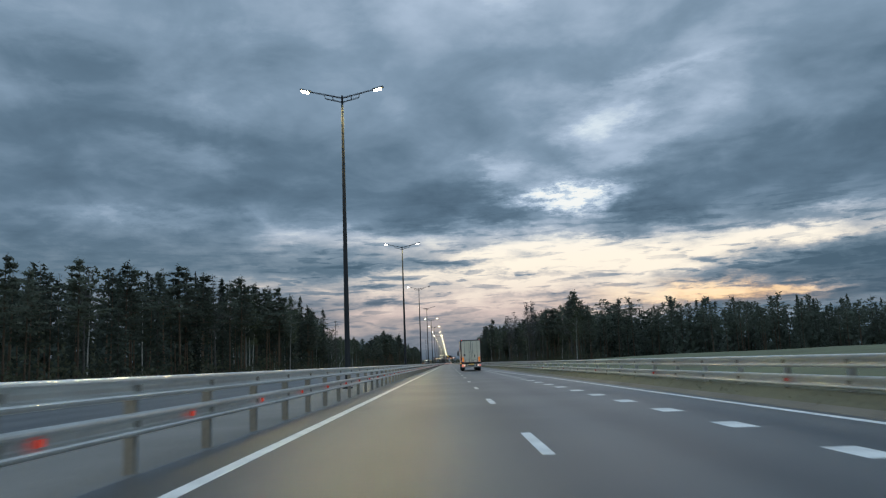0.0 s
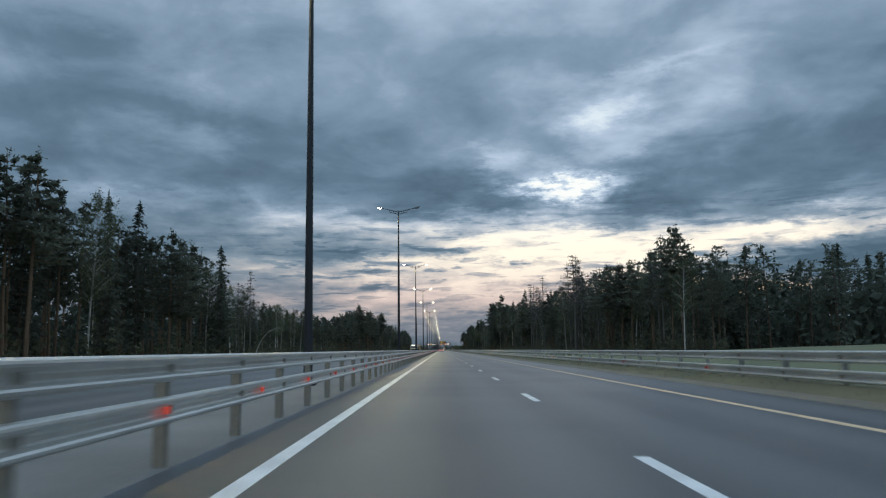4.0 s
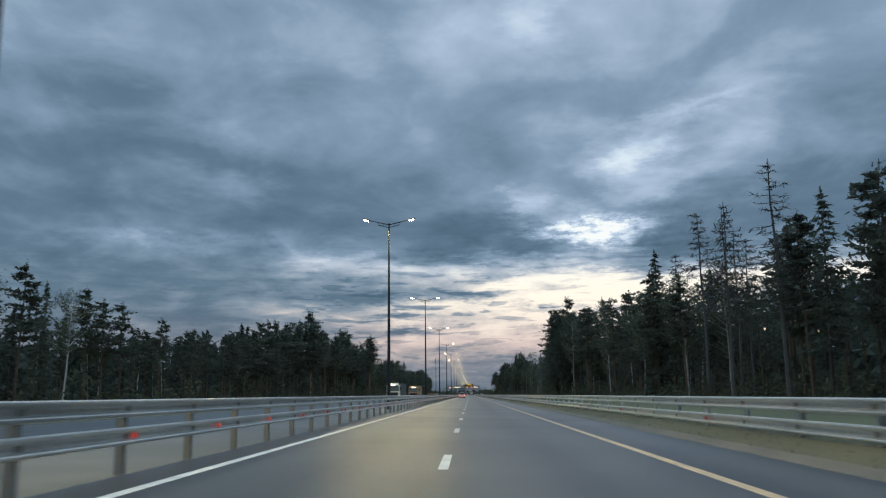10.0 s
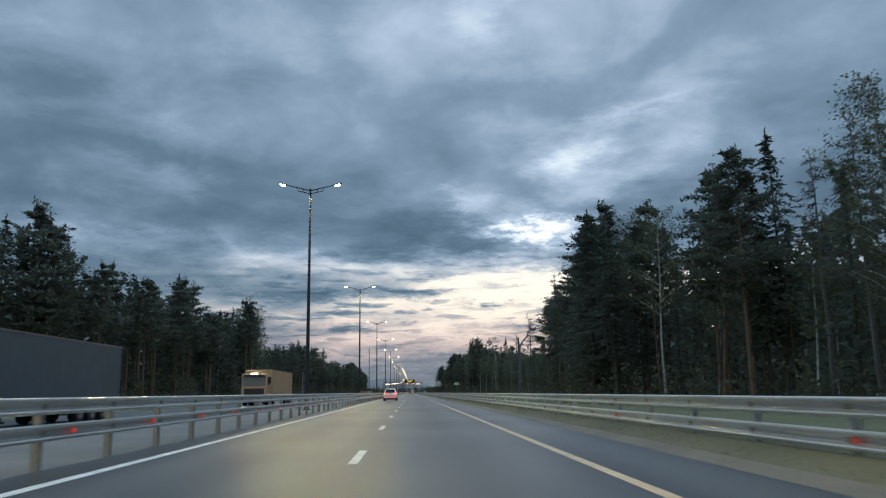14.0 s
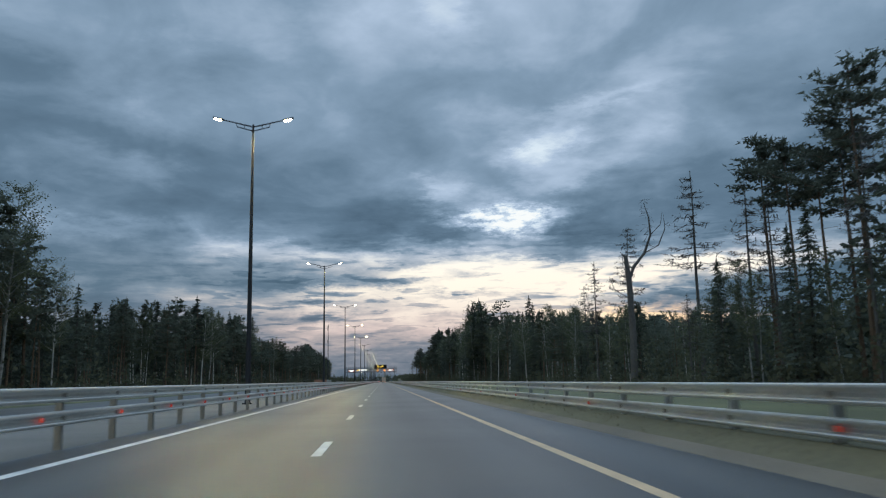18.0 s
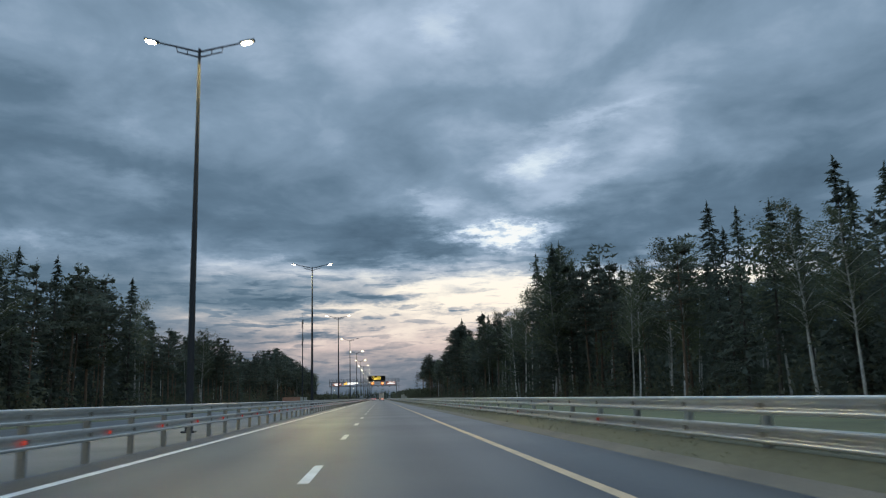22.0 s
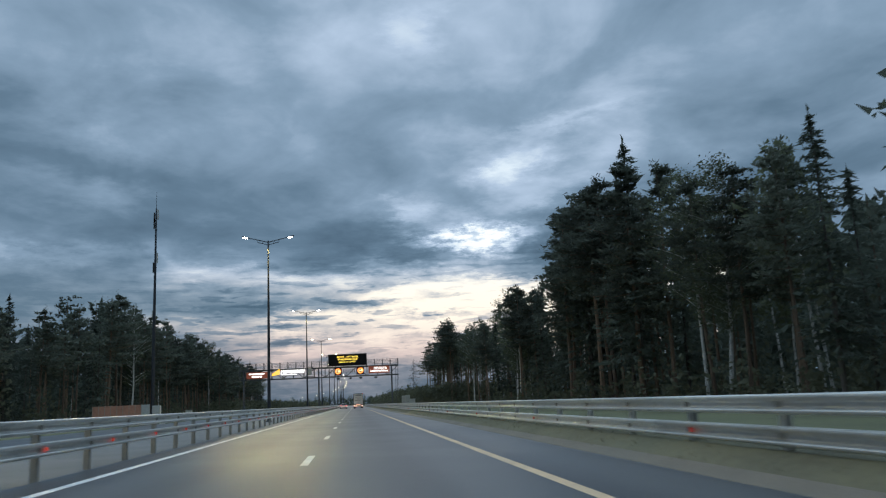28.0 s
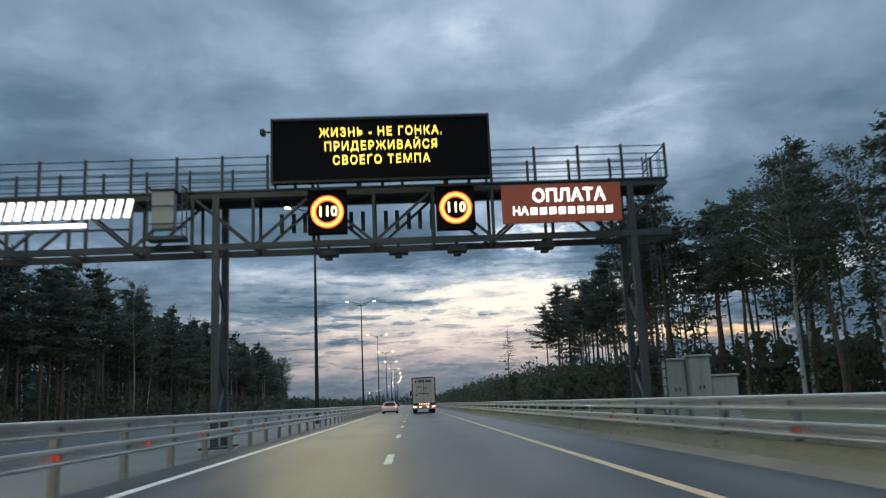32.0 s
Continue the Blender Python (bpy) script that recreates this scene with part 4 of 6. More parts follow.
def thicket(name, spots, rng, label, sprays=23, size=(0.6, 1.35), mat=None):
    """Deep forest behind the visible rows: young conifers that close the gaps between the stems."""
    cs, ss = [], []
    for x, y, h in spots:
        z = h * rng.random(sprays) ** 0.9
        spread = (0.16 * h * (1.05 - z / h) + 0.25)[:, None]
        q = rng.normal(size=(sprays, 2)) * spread * 0.6
        cs.append(np.column_stack([x + q[:, 0], y + q[:, 1], ground_z(x, y) + z]))
        ss.append(rng.uniform(size[0], size[1], sprays))
    tagged(new(name, mesh_of(name, *cards(rng, np.concatenate(cs), np.concatenate(ss), None, 1.0, (0.25, 0.42), True), mat or NEEDLE_B)), label, "forest", kind="stuff")


def deep_spots(table, y0, y1, side, count, rng):
    spots = []
    for _ in range(count):
        y = rng.uniform(y0, y1)
        x, h = along(table, y)[:2]
        spots.append((x + side * rng.uniform(16, 34), y, h * rng.uniform(0.6, 0.86)))
    return spots


thicket("deep_forest_left", deep_spots(LEFT_EDGE, -60, 1374, -1, 1500, rng), rng, "dark interior of the forest")
thicket("deep_forest_right", deep_spots(RIGHT_EDGE, 268, 1040, 1, 950, rng) + [(rng.uniform(60, 330), rng.uniform(296, 330), rng.uniform(14, 21)) for _ in range(420)], rng, "dark interior of the forest")


def far_spots(table, y0, y1, side, count, rng):
    """Young growth deep in the forest, low enough to close the view between the stems."""
    spots = []
    for _ in range(count):
        y = rng.uniform(y0, y1)
        spots.append((along(table, y)[0] + side * rng.uniform(14, 55), y, rng.uniform(5, 12)))
    return spots


thicket("forest_interior_left", far_spots(LEFT_EDGE, -60, 1374, -1, 2300, rng), rng, "dim young growth deep in the forest", 15, (1.1, 2.3))
thicket("forest_interior_right", far_spots(RIGHT_EDGE, 275, 1040, 1, 1650, rng) + [(rng.uniform(60, 330), rng.uniform(300, 345), rng.uniform(5, 12)) for _ in range(700)], rng, "dim young growth deep in the forest", 15, (1.1, 2.3))
thicket("forest_depth_left", deep_spots(LEFT_EDGE, -60, 1374, -1, 1500, rng), rng, "dark depth of the forest between the stems", 11, (1.8, 3.4))
thicket("forest_depth_right", deep_spots(RIGHT_EDGE, 290, 1035, 1, 1300, rng), rng, "dark depth of the forest between the stems", 11, (1.8, 3.4))
thicket("field_edge_woods", [(rng.uniform(56, 330), rng.uniform(276, 330), rng.uniform(12, 19)) for _ in range(700)], rng, "dark wall of forest beyond the field", 14, (1.6, 3.2))
forest("forest_left", depth_rows(LEFT_EDGE, -40, 1372, -1, 2, 4.8, rng), rng, "dense dark mixed forest behind its edge")
field_side = [("pine_tree" if rng.random() < 0.6 else "spruce_tree", rng.uniform(52, 320), 268 + rng.uniform(0, 40), rng.uniform(17, 24)) for _ in range(250)]
far_side = [("pine_tree" if rng.random() < 0.5 else "spruce_tree", rng.uniform(-260, 260), rng.uniform(2100, 2300), rng.uniform(12, 19)) for _ in range(170)]
forest("forest_right", depth_rows(RIGHT_EDGE, 264, 1050, 1, 2, 4.4, rng) + depth_rows(RIGHT_EDGE, 1054, 1176, 1, 2, 5.0, rng) + field_side + far_side, rng, "dense dark mixed forest behind its edge")


def bush_spots(table, y0, y1, side, count, rng, reach=(-4, 9), tall=5.5):
    spots = []
    for _ in range(count):
        y = rng.uniform(y0, y1)
        spots.append((along(table, y)[0] + side * rng.uniform(*reach), y, rng.uniform(0.8, 2.6) + tall * rng.random() ** 2.5))
    return spots


thicket("undergrowth_left", bush_spots(LEFT_EDGE, -40, 1375, -1, 2600, rng), rng, "dark bushes and saplings under the forest edge", 18, (0.34, 0.78), UNDER)
thicket("undergrowth_right", bush_spots(RIGHT_EDGE, 250, 1046, 1, 1900, rng) + [(rng.uniform(26, 70), rng.uniform(1170, 1800), rng.uniform(2, 7)) for _ in range(200)], rng, "dark bushes and saplings under the forest edge", 28, (0.26, 0.56), UNDER)
thicket("saplings_left", bush_spots(LEFT_EDGE, -40, 1375, -1, 900, rng, (3, 13), 10), rng, "young conifers between the forest stems", 40, (0.4, 0.9))
thicket("saplings_right", bush_spots(RIGHT_EDGE, 262, 1045, 1, 660, rng, (3, 13), 10), rng, "young conifers between the forest stems", 64, (0.3, 0.65))


# low thickets that close the view along the road beyond the gantry
HEDGE_RIGHT = [(1062, 36), (1078, 33), (1107, 25), (1128, 20), (1197, 18), (1900, 18)]
HEDGE_LEFT = [(1150, -33), (1375, -30), (1900, -24)]
thicket("hedge_right", [(along(HEDGE_RIGHT, y)[0] + rng.uniform(0, 10), y, rng.uniform(4.2, 6.8)) for y in 1062 + 560 * rng.random(950) ** 1.5], rng, "dark continuous thicket of young trees beside the road", 42, (0.25, 0.55), UNDER)
thicket("hedge_depth_right", [(along(HEDGE_RIGHT, y)[0] + rng.uniform(2.5, 11), y, rng.uniform(4.2, 6.2)) for y in 1062 + 560 * rng.random(1100) ** 1.4], rng, "dark heart of the roadside thicket", 12, (0.9, 1.7), UNDER)
thicket("hedge_left", [(along(HEDGE_LEFT, y)[0] - rng.uniform(0, 14), y, rng.uniform(3.2, 5.6)) for y in 1150 + 700 * rng.random(800)], rng, "dark continuous thicket of young trees beside the road", 24, (0.6, 1.2), UNDER)
thicket("far_woods", [(rng.uniform(-420, 420), rng.uniform(1900, 2300), rng.uniform(7, 12)) for _ in range(900)], rng, "low dark woods on the horizon", 10, (2.0, 4.5))


def verge_grass():
    """Tufts of verge grass on the bank under the right-hand barrier."""
    rng = np.random.default_rng(9)
    n = 26000
    x, y = 9.62 + np.abs(rng.normal(size=n)) * 0.8, rng.uniform(-60, 1120, n)
    z = np.minimum(0.26, 0.04 + (x - 9.6) * 0.36)
    z = np.where(x > 11, 0.28 - (x - 11) * 0.2, z)
    v, f = cards(rng, np.column_stack([x, y, z + 0.03]), rng.uniform(0.04, 0.11, n), np.tile([0, 0, 1.2], (n, 1)), 1.0, (0.05, 0.12))
    tagged(new("verge_grass", mesh_of("verge_grass", v, f, DRY_GRASS)), "short dull green verge grass beside the barrier", "grass", kind="stuff")


verge_grass()


def bent_birch():
    """A young birch bowed right over by snow."""
    h = holder("bent_birch", pose(-41, 279, -0.4), "pale young birch bent over in an arch", "tree")
    arch = [(0, 0, 0), (0.5, 0.2, 2.2), (1.5, 0.4, 4.4), (3.0, 0.6, 6.1), (4.8, 0.8, 6.9), (6.4, 0.9, 6.7)]
    part("trunk", mesh_of("trunk", *tube(arch, [0.12, 0.11, 0.09, 0.07, 0.045, 0.015], 6, False), BARK_BIRCH), h)
    r = np.random.default_rng(3)
    fo = Foliage(r)
    for _ in range(60):
        k = r.integers(3, 5)
        c = np.array(arch[k]) + (np.array(arch[k + 1]) - np.array(arch[k])) * r.random()
        fo.add(c + r.normal(size=3) * [0.3, 0.3, 0.25] - [0, 0, 0.2], r.uniform(0.2, 0.4), (0.3, 0, -0.6))
    part("crown", mesh_of("crown", *fo.mesh(1.0, (0.15, 0.3)), LEAF), h)


bent_birch()


# ---- materials of the vehicles, gantry and roadside things ----
GREYED_PANEL = material("road_grimed_panel", (0.56, 0.52, 0.45), 0.5, vary=0.18, grain=3, patch=0.6)
WHITE_PANEL = material("dusty_white_panel", (0.86, 0.80, 0.65), 0.45, vary=0.12, grain=3, patch=0.5)
RED_PANEL = material("red_stripe_vinyl", (0.36, 0.035, 0.03), 0.45, vary=0.12, grain=3, patch=0.6)
RED_CAB = material("red_cab_paint", (0.33, 0.03, 0.028), 0.3, vary=0.12)
DARK_VINYL = material("dark_vinyl", (0.03, 0.032, 0.05), 0.5)
GREY_VINYL = material("grey_vinyl_outline", (0.16, 0.13, 0.12), 0.5)
BLACK = material("black_plastic", (0.02, 0.02, 0.021), 0.55, vary=0.2)
RUBBER = material("tyre_rubber", (0.025, 0.025, 0.026), 0.85, vary=0.3, grain=15)
CHASSIS = material("dirty_chassis_steel", (0.05, 0.048, 0.045), 0.7, 0.2, vary=0.35, grain=6)
ALLOY = material("alloy_rim", (0.35, 0.35, 0.36), 0.4, 0.8, vary=0.2)
DIRTY_RIM = material("dirty_steel_rim", (0.15, 0.14, 0.12), 0.65, 0.3, vary=0.4, grain=8, patch=2.0)
# brown bottom seal, and red marker-lamp glow painted down the door sides
SEAL_AND_GLOW = material("red_brown_seal_and_lamp_glow", (0.13, 0.035, 0.028), 0.6, vary=0.25)
TANK = material("aluminium_tank", (0.45, 0.45, 0.44), 0.4, 0.7, vary=0.2)
GLASS_DARK = material("tinted_glass", (0.010, 0.010, 0.012), 0.1, vary=0.1, spec=0.25)
# the grey base colour stands in for sky mirrored in the windscreen
GLASS_SKY_GREY = material("windscreen_painted_reflection", (0.17, 0.185, 0.19), 0.12, vary=0.1, spec=0.8)
SILVER = material("silver_white_car_paint", (0.80, 0.76, 0.71), 0.25, 0.1, vary=0.06, spec=0.6)
BLUE_TARP = material("blue_grey_tarpaulin", (0.060, 0.085, 0.105), 0.6, vary=0.2, grain=2, patch=0.4)
BROWN_TARP = material("brown_tarpaulin", (0.42, 0.27, 0.15), 0.65, vary=0.2, grain=2, patch=0.4)
TAIL_RED = material("tail_light_lit", (0.6, 0.02, 0.015), 0.25, vary=0.05, emit=(1.0, 0.07, 0.045), power=2.2)
TAIL_CORE = material("tail_light_core", (0.9, 0.4, 0.3), 0.25, vary=0.05, emit=(1.0, 0.46, 0.32), power=5.0)
TAIL_DULL = material("red_lamp_glass", (0.4, 0.02, 0.015), 0.2, vary=0.1, emit=(1.0, 0.05, 0.02), power=0.8)
AMBER = material("amber_marker_lit", (0.8, 0.35, 0.05), 0.3, vary=0.05, emit=(1.0, 0.42, 0.06), power=6.0)
# emission here imitates headlight returned by the retroreflective sheet
GLOW_BOARD = material("glowing_amber_retroreflector", (0.75, 0.34, 0.04), 0.4, vary=0.1, emit=(1.0, 0.40, 0.03), power=0.5)
GLOW_BOARD_EDGE = material("glowing_red_retroreflector", (0.7, 0.06, 0.03), 0.4, vary=0.1, emit=(1.0, 0.08, 0.03), power=0.5)
HEADLIGHT = material("headlight_lit", (0.9, 0.9, 0.85), 0.2, emit=(1.0, 0.93, 0.8), power=30)
# both plates glow by themselves in place of light falling on them
GLOW_PLATE = material("number_plate", (0.76, 0.66, 0.40), 0.4, vary=0.08, emit=(1.0, 0.76, 0.34), power=0.35)
GLOW_PLATE_YELLOW = material("glowing_yellow_number_plate", (0.75, 0.5, 0.1), 0.4, vary=0.08, emit=(1.0, 0.65, 0.12), power=0.4)
GANTRY = material("gantry_steel", (0.075, 0.08, 0.085), 0.55, 0.4, vary=0.25, grain=5, patch=0.7)
SIGN_BLACK = material("display_black", (0.010, 0.010, 0.010), 0.85, vary=0.2, spec=0.08)
LED_AMBER = material("led_amber", (0.8, 0.6, 0.1), 0.4, vary=0.02, emit=(1.0, 0.72, 0.10), power=1.9)
LED_RED = material("led_orange_red", (0.8, 0.2, 0.05), 0.4, vary=0.02, emit=(1.0, 0.10, 0.03), power=1.1)
LED_ORANGE = material("led_orange", (0.8, 0.4, 0.1), 0.4, vary=0.02, emit=(1.0, 0.38, 0.07), power=2.4)
LED_PALE = material("led_pale_yellow", (0.9, 0.8, 0.5), 0.4, vary=0.02, emit=(1.0, 0.80, 0.40), power=2.4)
SIGN_WHITE = material("lit_white_letters", (0.9, 0.9, 0.88), 0.4, vary=0.02, emit=(1.0, 0.96, 0.92), power=1.7)
SIGN_YELLOW = material("lit_yellow_shape", (0.9, 0.55, 0.05), 0.4, vary=0.02, emit=(1.0, 0.55, 0.04), power=1.3)
SIGN_BROWN = material("lit_brown_panel", (0.22, 0.06, 0.03), 0.45, vary=0.15, emit=(0.55, 0.13, 0.07), power=0.16)
GREY_BOX = material("light_grey_cabinet", (0.42, 0.42, 0.39), 0.5, vary=0.15, grain=4, patch=0.8)
CONCRETE = material("pale_concrete", (0.42, 0.41, 0.38), 0.85, vary=0.2, grain=9, patch=0.7, bump=0.3)
ORANGE_BOX = material("rusty_orange_sheet", (0.46, 0.22, 0.14), 0.6, vary=0.3, grain=3, patch=0.6)
# unlit sign sheets; a slight emission is added to brighten them
KM_GREEN_GLOW = material("glowing_green_sign_sheet", (0.03, 0.16, 0.06), 0.4, vary=0.1, emit=(0.10, 0.45, 0.14), power=0.10)
KM_WHITE_GLOW = material("glowing_white_sign_sheet", (0.8, 0.8, 0.75), 0.4, vary=0.05, emit=(0.9, 0.95, 0.85), power=0.15)


def quick(name, mat, parent, *boxes, bevel=0.0, label="", m=None):
    """One part from one or more boxes (x0, x1, y0, y1, z0, z1)."""
    bm = bmesh.new()
    for b in boxes:
        box(bm, *b, bevel=bevel)
    return part(name, (bm, mat), parent, label, m)


def text_mesh(body, size, mat, depth=0.012, bold=0.0, width=1.0, spacing=1.0):
    cu = bpy.data.curves.new("lettering", "FONT")
    cu.body, cu.size, cu.extrude, cu.offset = body, size, depth, bold
    cu.space_character = spacing
    cu.align_x, cu.align_y, cu.resolution_u = "CENTER", "CENTER", 2
    ob = bpy.data.objects.new("lettering", cu)
    scene.collection.objects.link(ob)
    me = bpy.data.meshes.new_from_object(ob.evaluated_get(bpy.context.evaluated_depsgraph_get()))
    bpy.data.objects.remove(ob)
    bpy.data.curves.remove(cu)
    me.materials.clear()
    me.materials.append(mat)
    if width != 1.0:
        me.transform(Matrix.Diagonal((width, 1, 1, 1)))
    return me


FACE_BACK = pose(0, 0, 0, 90, 0, 0)      # lettering read while looking along +y
FACE_LEFT = pose(0, 0, 0, 90, 0, -90)    # lettering read while looking along +x


def ring(r0, r1, depth, n=28):
    """A flat ring in the xz plane, facing -y."""
    vs, fs = [], []
    for k in range(n):
        c, s = math.cos(2 * math.pi * k / n), math.sin(2 * math.pi * k / n)
        vs += [(r0 * c, 0, r0 * s), (r1 * c, 0, r1 * s), (r0 * c, depth, r0 * s), (r1 * c, depth, r1 * s)]
    for k in range(n):
        a, b = 4 * k, 4 * ((k + 1) % n)
        fs += [(a, a + 1, b + 1, b), (a + 2, b + 2, b + 3, a + 3), (a + 1, a + 3, b + 3, b + 1), (a, b, b + 2, a + 2)]
    return vs, fs


def lathe_x(profile, n=20):
    """A wheel-like solid about the x axis from (x, r) points."""
    vs, fs = [], []
    for k in range(n):
        c, s = math.cos(2 * math.pi * k / n), math.sin(2 * math.pi * k / n)
        vs += [(x, r * c, r * s) for x, r in profile]
    m = len(profile)
    for k in range(n):
        a, b = k * m, ((k + 1) % n) * m
        fs += [(a + i, a + i + 1, b + i + 1, b + i) for i in range(m - 1)]
    return vs, fs


WHEELS = {}


def wheel(parent, x, y, r, width, side, rim):
    """Tyre and rim; side is -1 for the left."""
    key = (r, width, side, rim.name)
    if key not in WHEELS:
        w = width / 2
        tyre = mesh_of("tyre", *lathe_x([(-w, r * 0.62), (-w, r * 0.9), (-w * 0.8, r * 0.985), (-w * 0.4, r), (-w * 0.36, r * 0.985), (-w * 0.1, r), (w * 0.1, r), (w * 0.36, r * 0.985), (w * 0.4, r), (w * 0.8, r * 0.985), (w, r * 0.9), (w, r * 0.62)]), RUBBER)
        o = side * w
        face = lathe_x([(-w * 0.7 * side, r * 0.62), (o * 0.95, r * 0.64), (o * 0.95, r * 0.58), (o * 0.5, r * 0.50), (o * 0.55, r * 0.2), (o * 0.8, r * 0.14), (o * 0.8, 0.001)])
        WHEELS[key] = tyre, mesh_of("rim", *face, rim)
    tyre, rimm = WHEELS[key]
    t = part("wheel", tyre, parent, m=pose(x, y, r))
    part("rim", rimm, t)


def loft(sections):
    """A closed skin through cross-sections with equal numbers of points."""
    vs, fs = [], []
    n = len(sections[0])
    for s in sections:
        vs += s
    for i in range(len(sections) - 1):
        for k in range(n):
            l = (k + 1) % n
            fs.append((i * n + k, i * n + l, (i + 1) * n + l, (i + 1) * n + k))
    fs.append(tuple(range(n)))
    fs.append(tuple(range((len(sections) - 1) * n, len(sections) * n))[::-1])
    return vs, fs


def smooth(ob, angle=40):
    for p in ob.data.polygons:
        p.use_smooth = True
    ob.data.set_sharp_from_angle(angle=radians(angle))
    return ob


def semi_truck(m, label, body, cab, lettered=False, stripe=None, front_lit=False, rear_lit=True, top=3.95, rear_marks=False):
    """Articulated lorry, forward +y, origin under the middle of the trailer's rear."""
    h = holder("semi_truck", m, label, "truck")
    w = 1.275
    trailer = quick("trailer_body", body, h, (-w, w, 0.05, 13.6, 1.02, top), bevel=0.03)
    quick("trailer_frame", CHASSIS, h, (-0.55, -0.40, 0.1, 13.4, 0.78, 1.02), (0.40, 0.55, 0.1, 13.4, 0.78, 1.02), (-1.2, 1.2, 1.2, 1.3, 0.9, 1.02), (-1.2, 1.2, 6.5, 6.6, 0.9, 1.02), (-1.2, 1.2, 11.5, 11.6, 0.9, 1.02))
    for s in (-1, 1):
        quick("side_rail", CHASSIS, h, (s * w - 0.02, s * w + 0.02, 0.1, 13.5, 0.95, 1.03))
        quick("roof_rail", GREY_VINYL, h, (s * w - 0.015, s * w + 0.015, 0.1, 13.55, top - 0.07, top - 0.01))
        quick("corner_post", BLACK, h, (s * (w + 0.002) - 0.05, s * (w + 0.002) + 0.05, 0.0, 0.10, 1.0, top), bevel=0.012)
        quick("side_guard", ZINC_DARK, h, (s * 1.2 - 0.02, s * 1.2 + 0.02, 5.2, 9.2, 0.50, 0.62), (s * 1.2 - 0.02, s * 1.2 + 0.02, 5.2, 9.2, 0.74, 0.86), (s * 1.19 - 0.02, s * 1.19 + 0.02, 5.4, 5.48, 0.5, 1.0), (s * 1.19 - 0.02, s * 1.19 + 0.02, 8.9, 8.98, 0.5, 1.0))
        quick("landing_leg", CHASSIS, h, (s * 0.75 - 0.06, s * 0.75 + 0.06, 10.2, 10.32, 0.25, 1.0), (s * 0.75 - 0.14, s * 0.75 + 0.14, 10.12, 10.4, 0.2, 0.26))
        for y in (1.9, 3.2, 4.5):
            wheel(h, s * 1.06, y, 0.52, 0.38, s, DIRTY_RIM)
            quick("mudguard", BLACK, h, (s * 1.06 - 0.2, s * 1.06 + 0.2, y - 0.45, y + 0.45, 1.06 - 0.05, 1.06 - 0.02))
        for y in (0.6, 3.0, 6.0, 8.8, 11.6):
            quick("marker_lamp", AMBER, h, (s * 1.29 - 0.015, s * 1.29 + 0.015, y - 0.06, y + 0.06, 0.97, 1.02), label="lit amber side marker lamp")
        # rear doors with their locking rods, hinges and handles
        door = quick("rear_door", body, h, (s * 0.61 - 0.585, s * 0.61 + 0.585, -0.02, 0.04, 1.10, top - 0.14), bevel=0.012)
        for x in (0.22, 0.80):
            rod = part("lock_rod", mesh_of("lock_rod", *tube([(s * x, -0.05, 1.08), (s * x, -0.05, top - 0.16)], [0.018, 0.018], 6), ZINC_DARK), door)
            quick("rod_bracket", ZINC_DARK, door, (s * x - 0.05, s * x + 0.05, -0.07, -0.015, 2.3, 2.36))
            quick("rod_bracket", ZINC_DARK, door, (s * x - 0.05, s * x + 0.05, -0.07, -0.015, 1.16, 1.22))
        for x in (0.22, 0.80):
            quick("cam_lock", GREY_BOX, door, (s * x - 0.11, s * x + 0.11, -0.09, -0.012, 1.24, 1.35), bevel=0.02)
            quick("rod_sleeve", ZINC_DARK, door, (s * x - 0.035, s * x + 0.035, -0.08, -0.03, 2.42, 2.50), bevel=0.01)
        # the red glow of the marker lamps, put in as a coloured strip
        quick("door_seal", SEAL_AND_GLOW, h, (s * 1.215 - 0.03, s * 1.215 + 0.03, -0.025, 0.03, 1.10, top - 0.14))
        quick("door_handle", ZINC_DARK, door, (s * 0.45 - 0.2, s * 0.45 + 0.2, -0.075, -0.045, 1.38, 1.42))
        quick("vent_plate" if s < 0 else "door_fitting", BLACK, door, *([(-0.92, -0.72, -0.035, -0.015, 1.9, 2.12)] if s < 0 else [(0.42, 0.52, -0.035, -0.015, 1.72, 2.05)]))
        for z in (1.25, 2.3, 3.35):
            quick("hinge", GREY_BOX, h, (s * 1.22 - 0.06, s * 1.22 + 0.06, -0.05, 0.02, z - 0.06, z + 0.06), bevel=0.01)
        if not rear_marks:
            rp = quick("rear_reflector", GLOW_BOARD, h, (s * 1.03 - 0.07, s * 1.03 + 0.07, -0.045, -0.022, 1.20, 1.72), label="amber retroreflective board, returned light put in as glow")
            quick("reflector_edge", GLOW_BOARD_EDGE, rp, (s * 1.03 - 0.10, s * 1.03 + 0.10, -0.04, -0.021, 1.16, 1.20), (s * 1.03 - 0.10, s * 1.03 - 0.07, -0.04, -0.021, 1.2, 1.76), (s * 1.03 + 0.07, s * 1.03 + 0.10, -0.04, -0.021, 1.2, 1.76))
        lamp = quick("tail_lamp", body, h, (s * 0.98 - 0.25, s * 0.98 + 0.25, -0.06, 0.1, 0.58, 0.88), bevel=0.015)
        quick("lamp_glass", TAIL_RED if rear_lit else TAIL_DULL, lamp, (s * 1.1 - 0.07, s * 1.1 + 0.07, -0.08, -0.055, 0.65, 0.76), label="lit red tail lamp")
        quick("lamp_glass", TAIL_CORE if rear_lit else TAIL_DULL, lamp, (s * 0.9 - 0.05, s * 0.9 + 0.05, -0.08, -0.055, 0.66, 0.75), label="lit inner tail lamp")
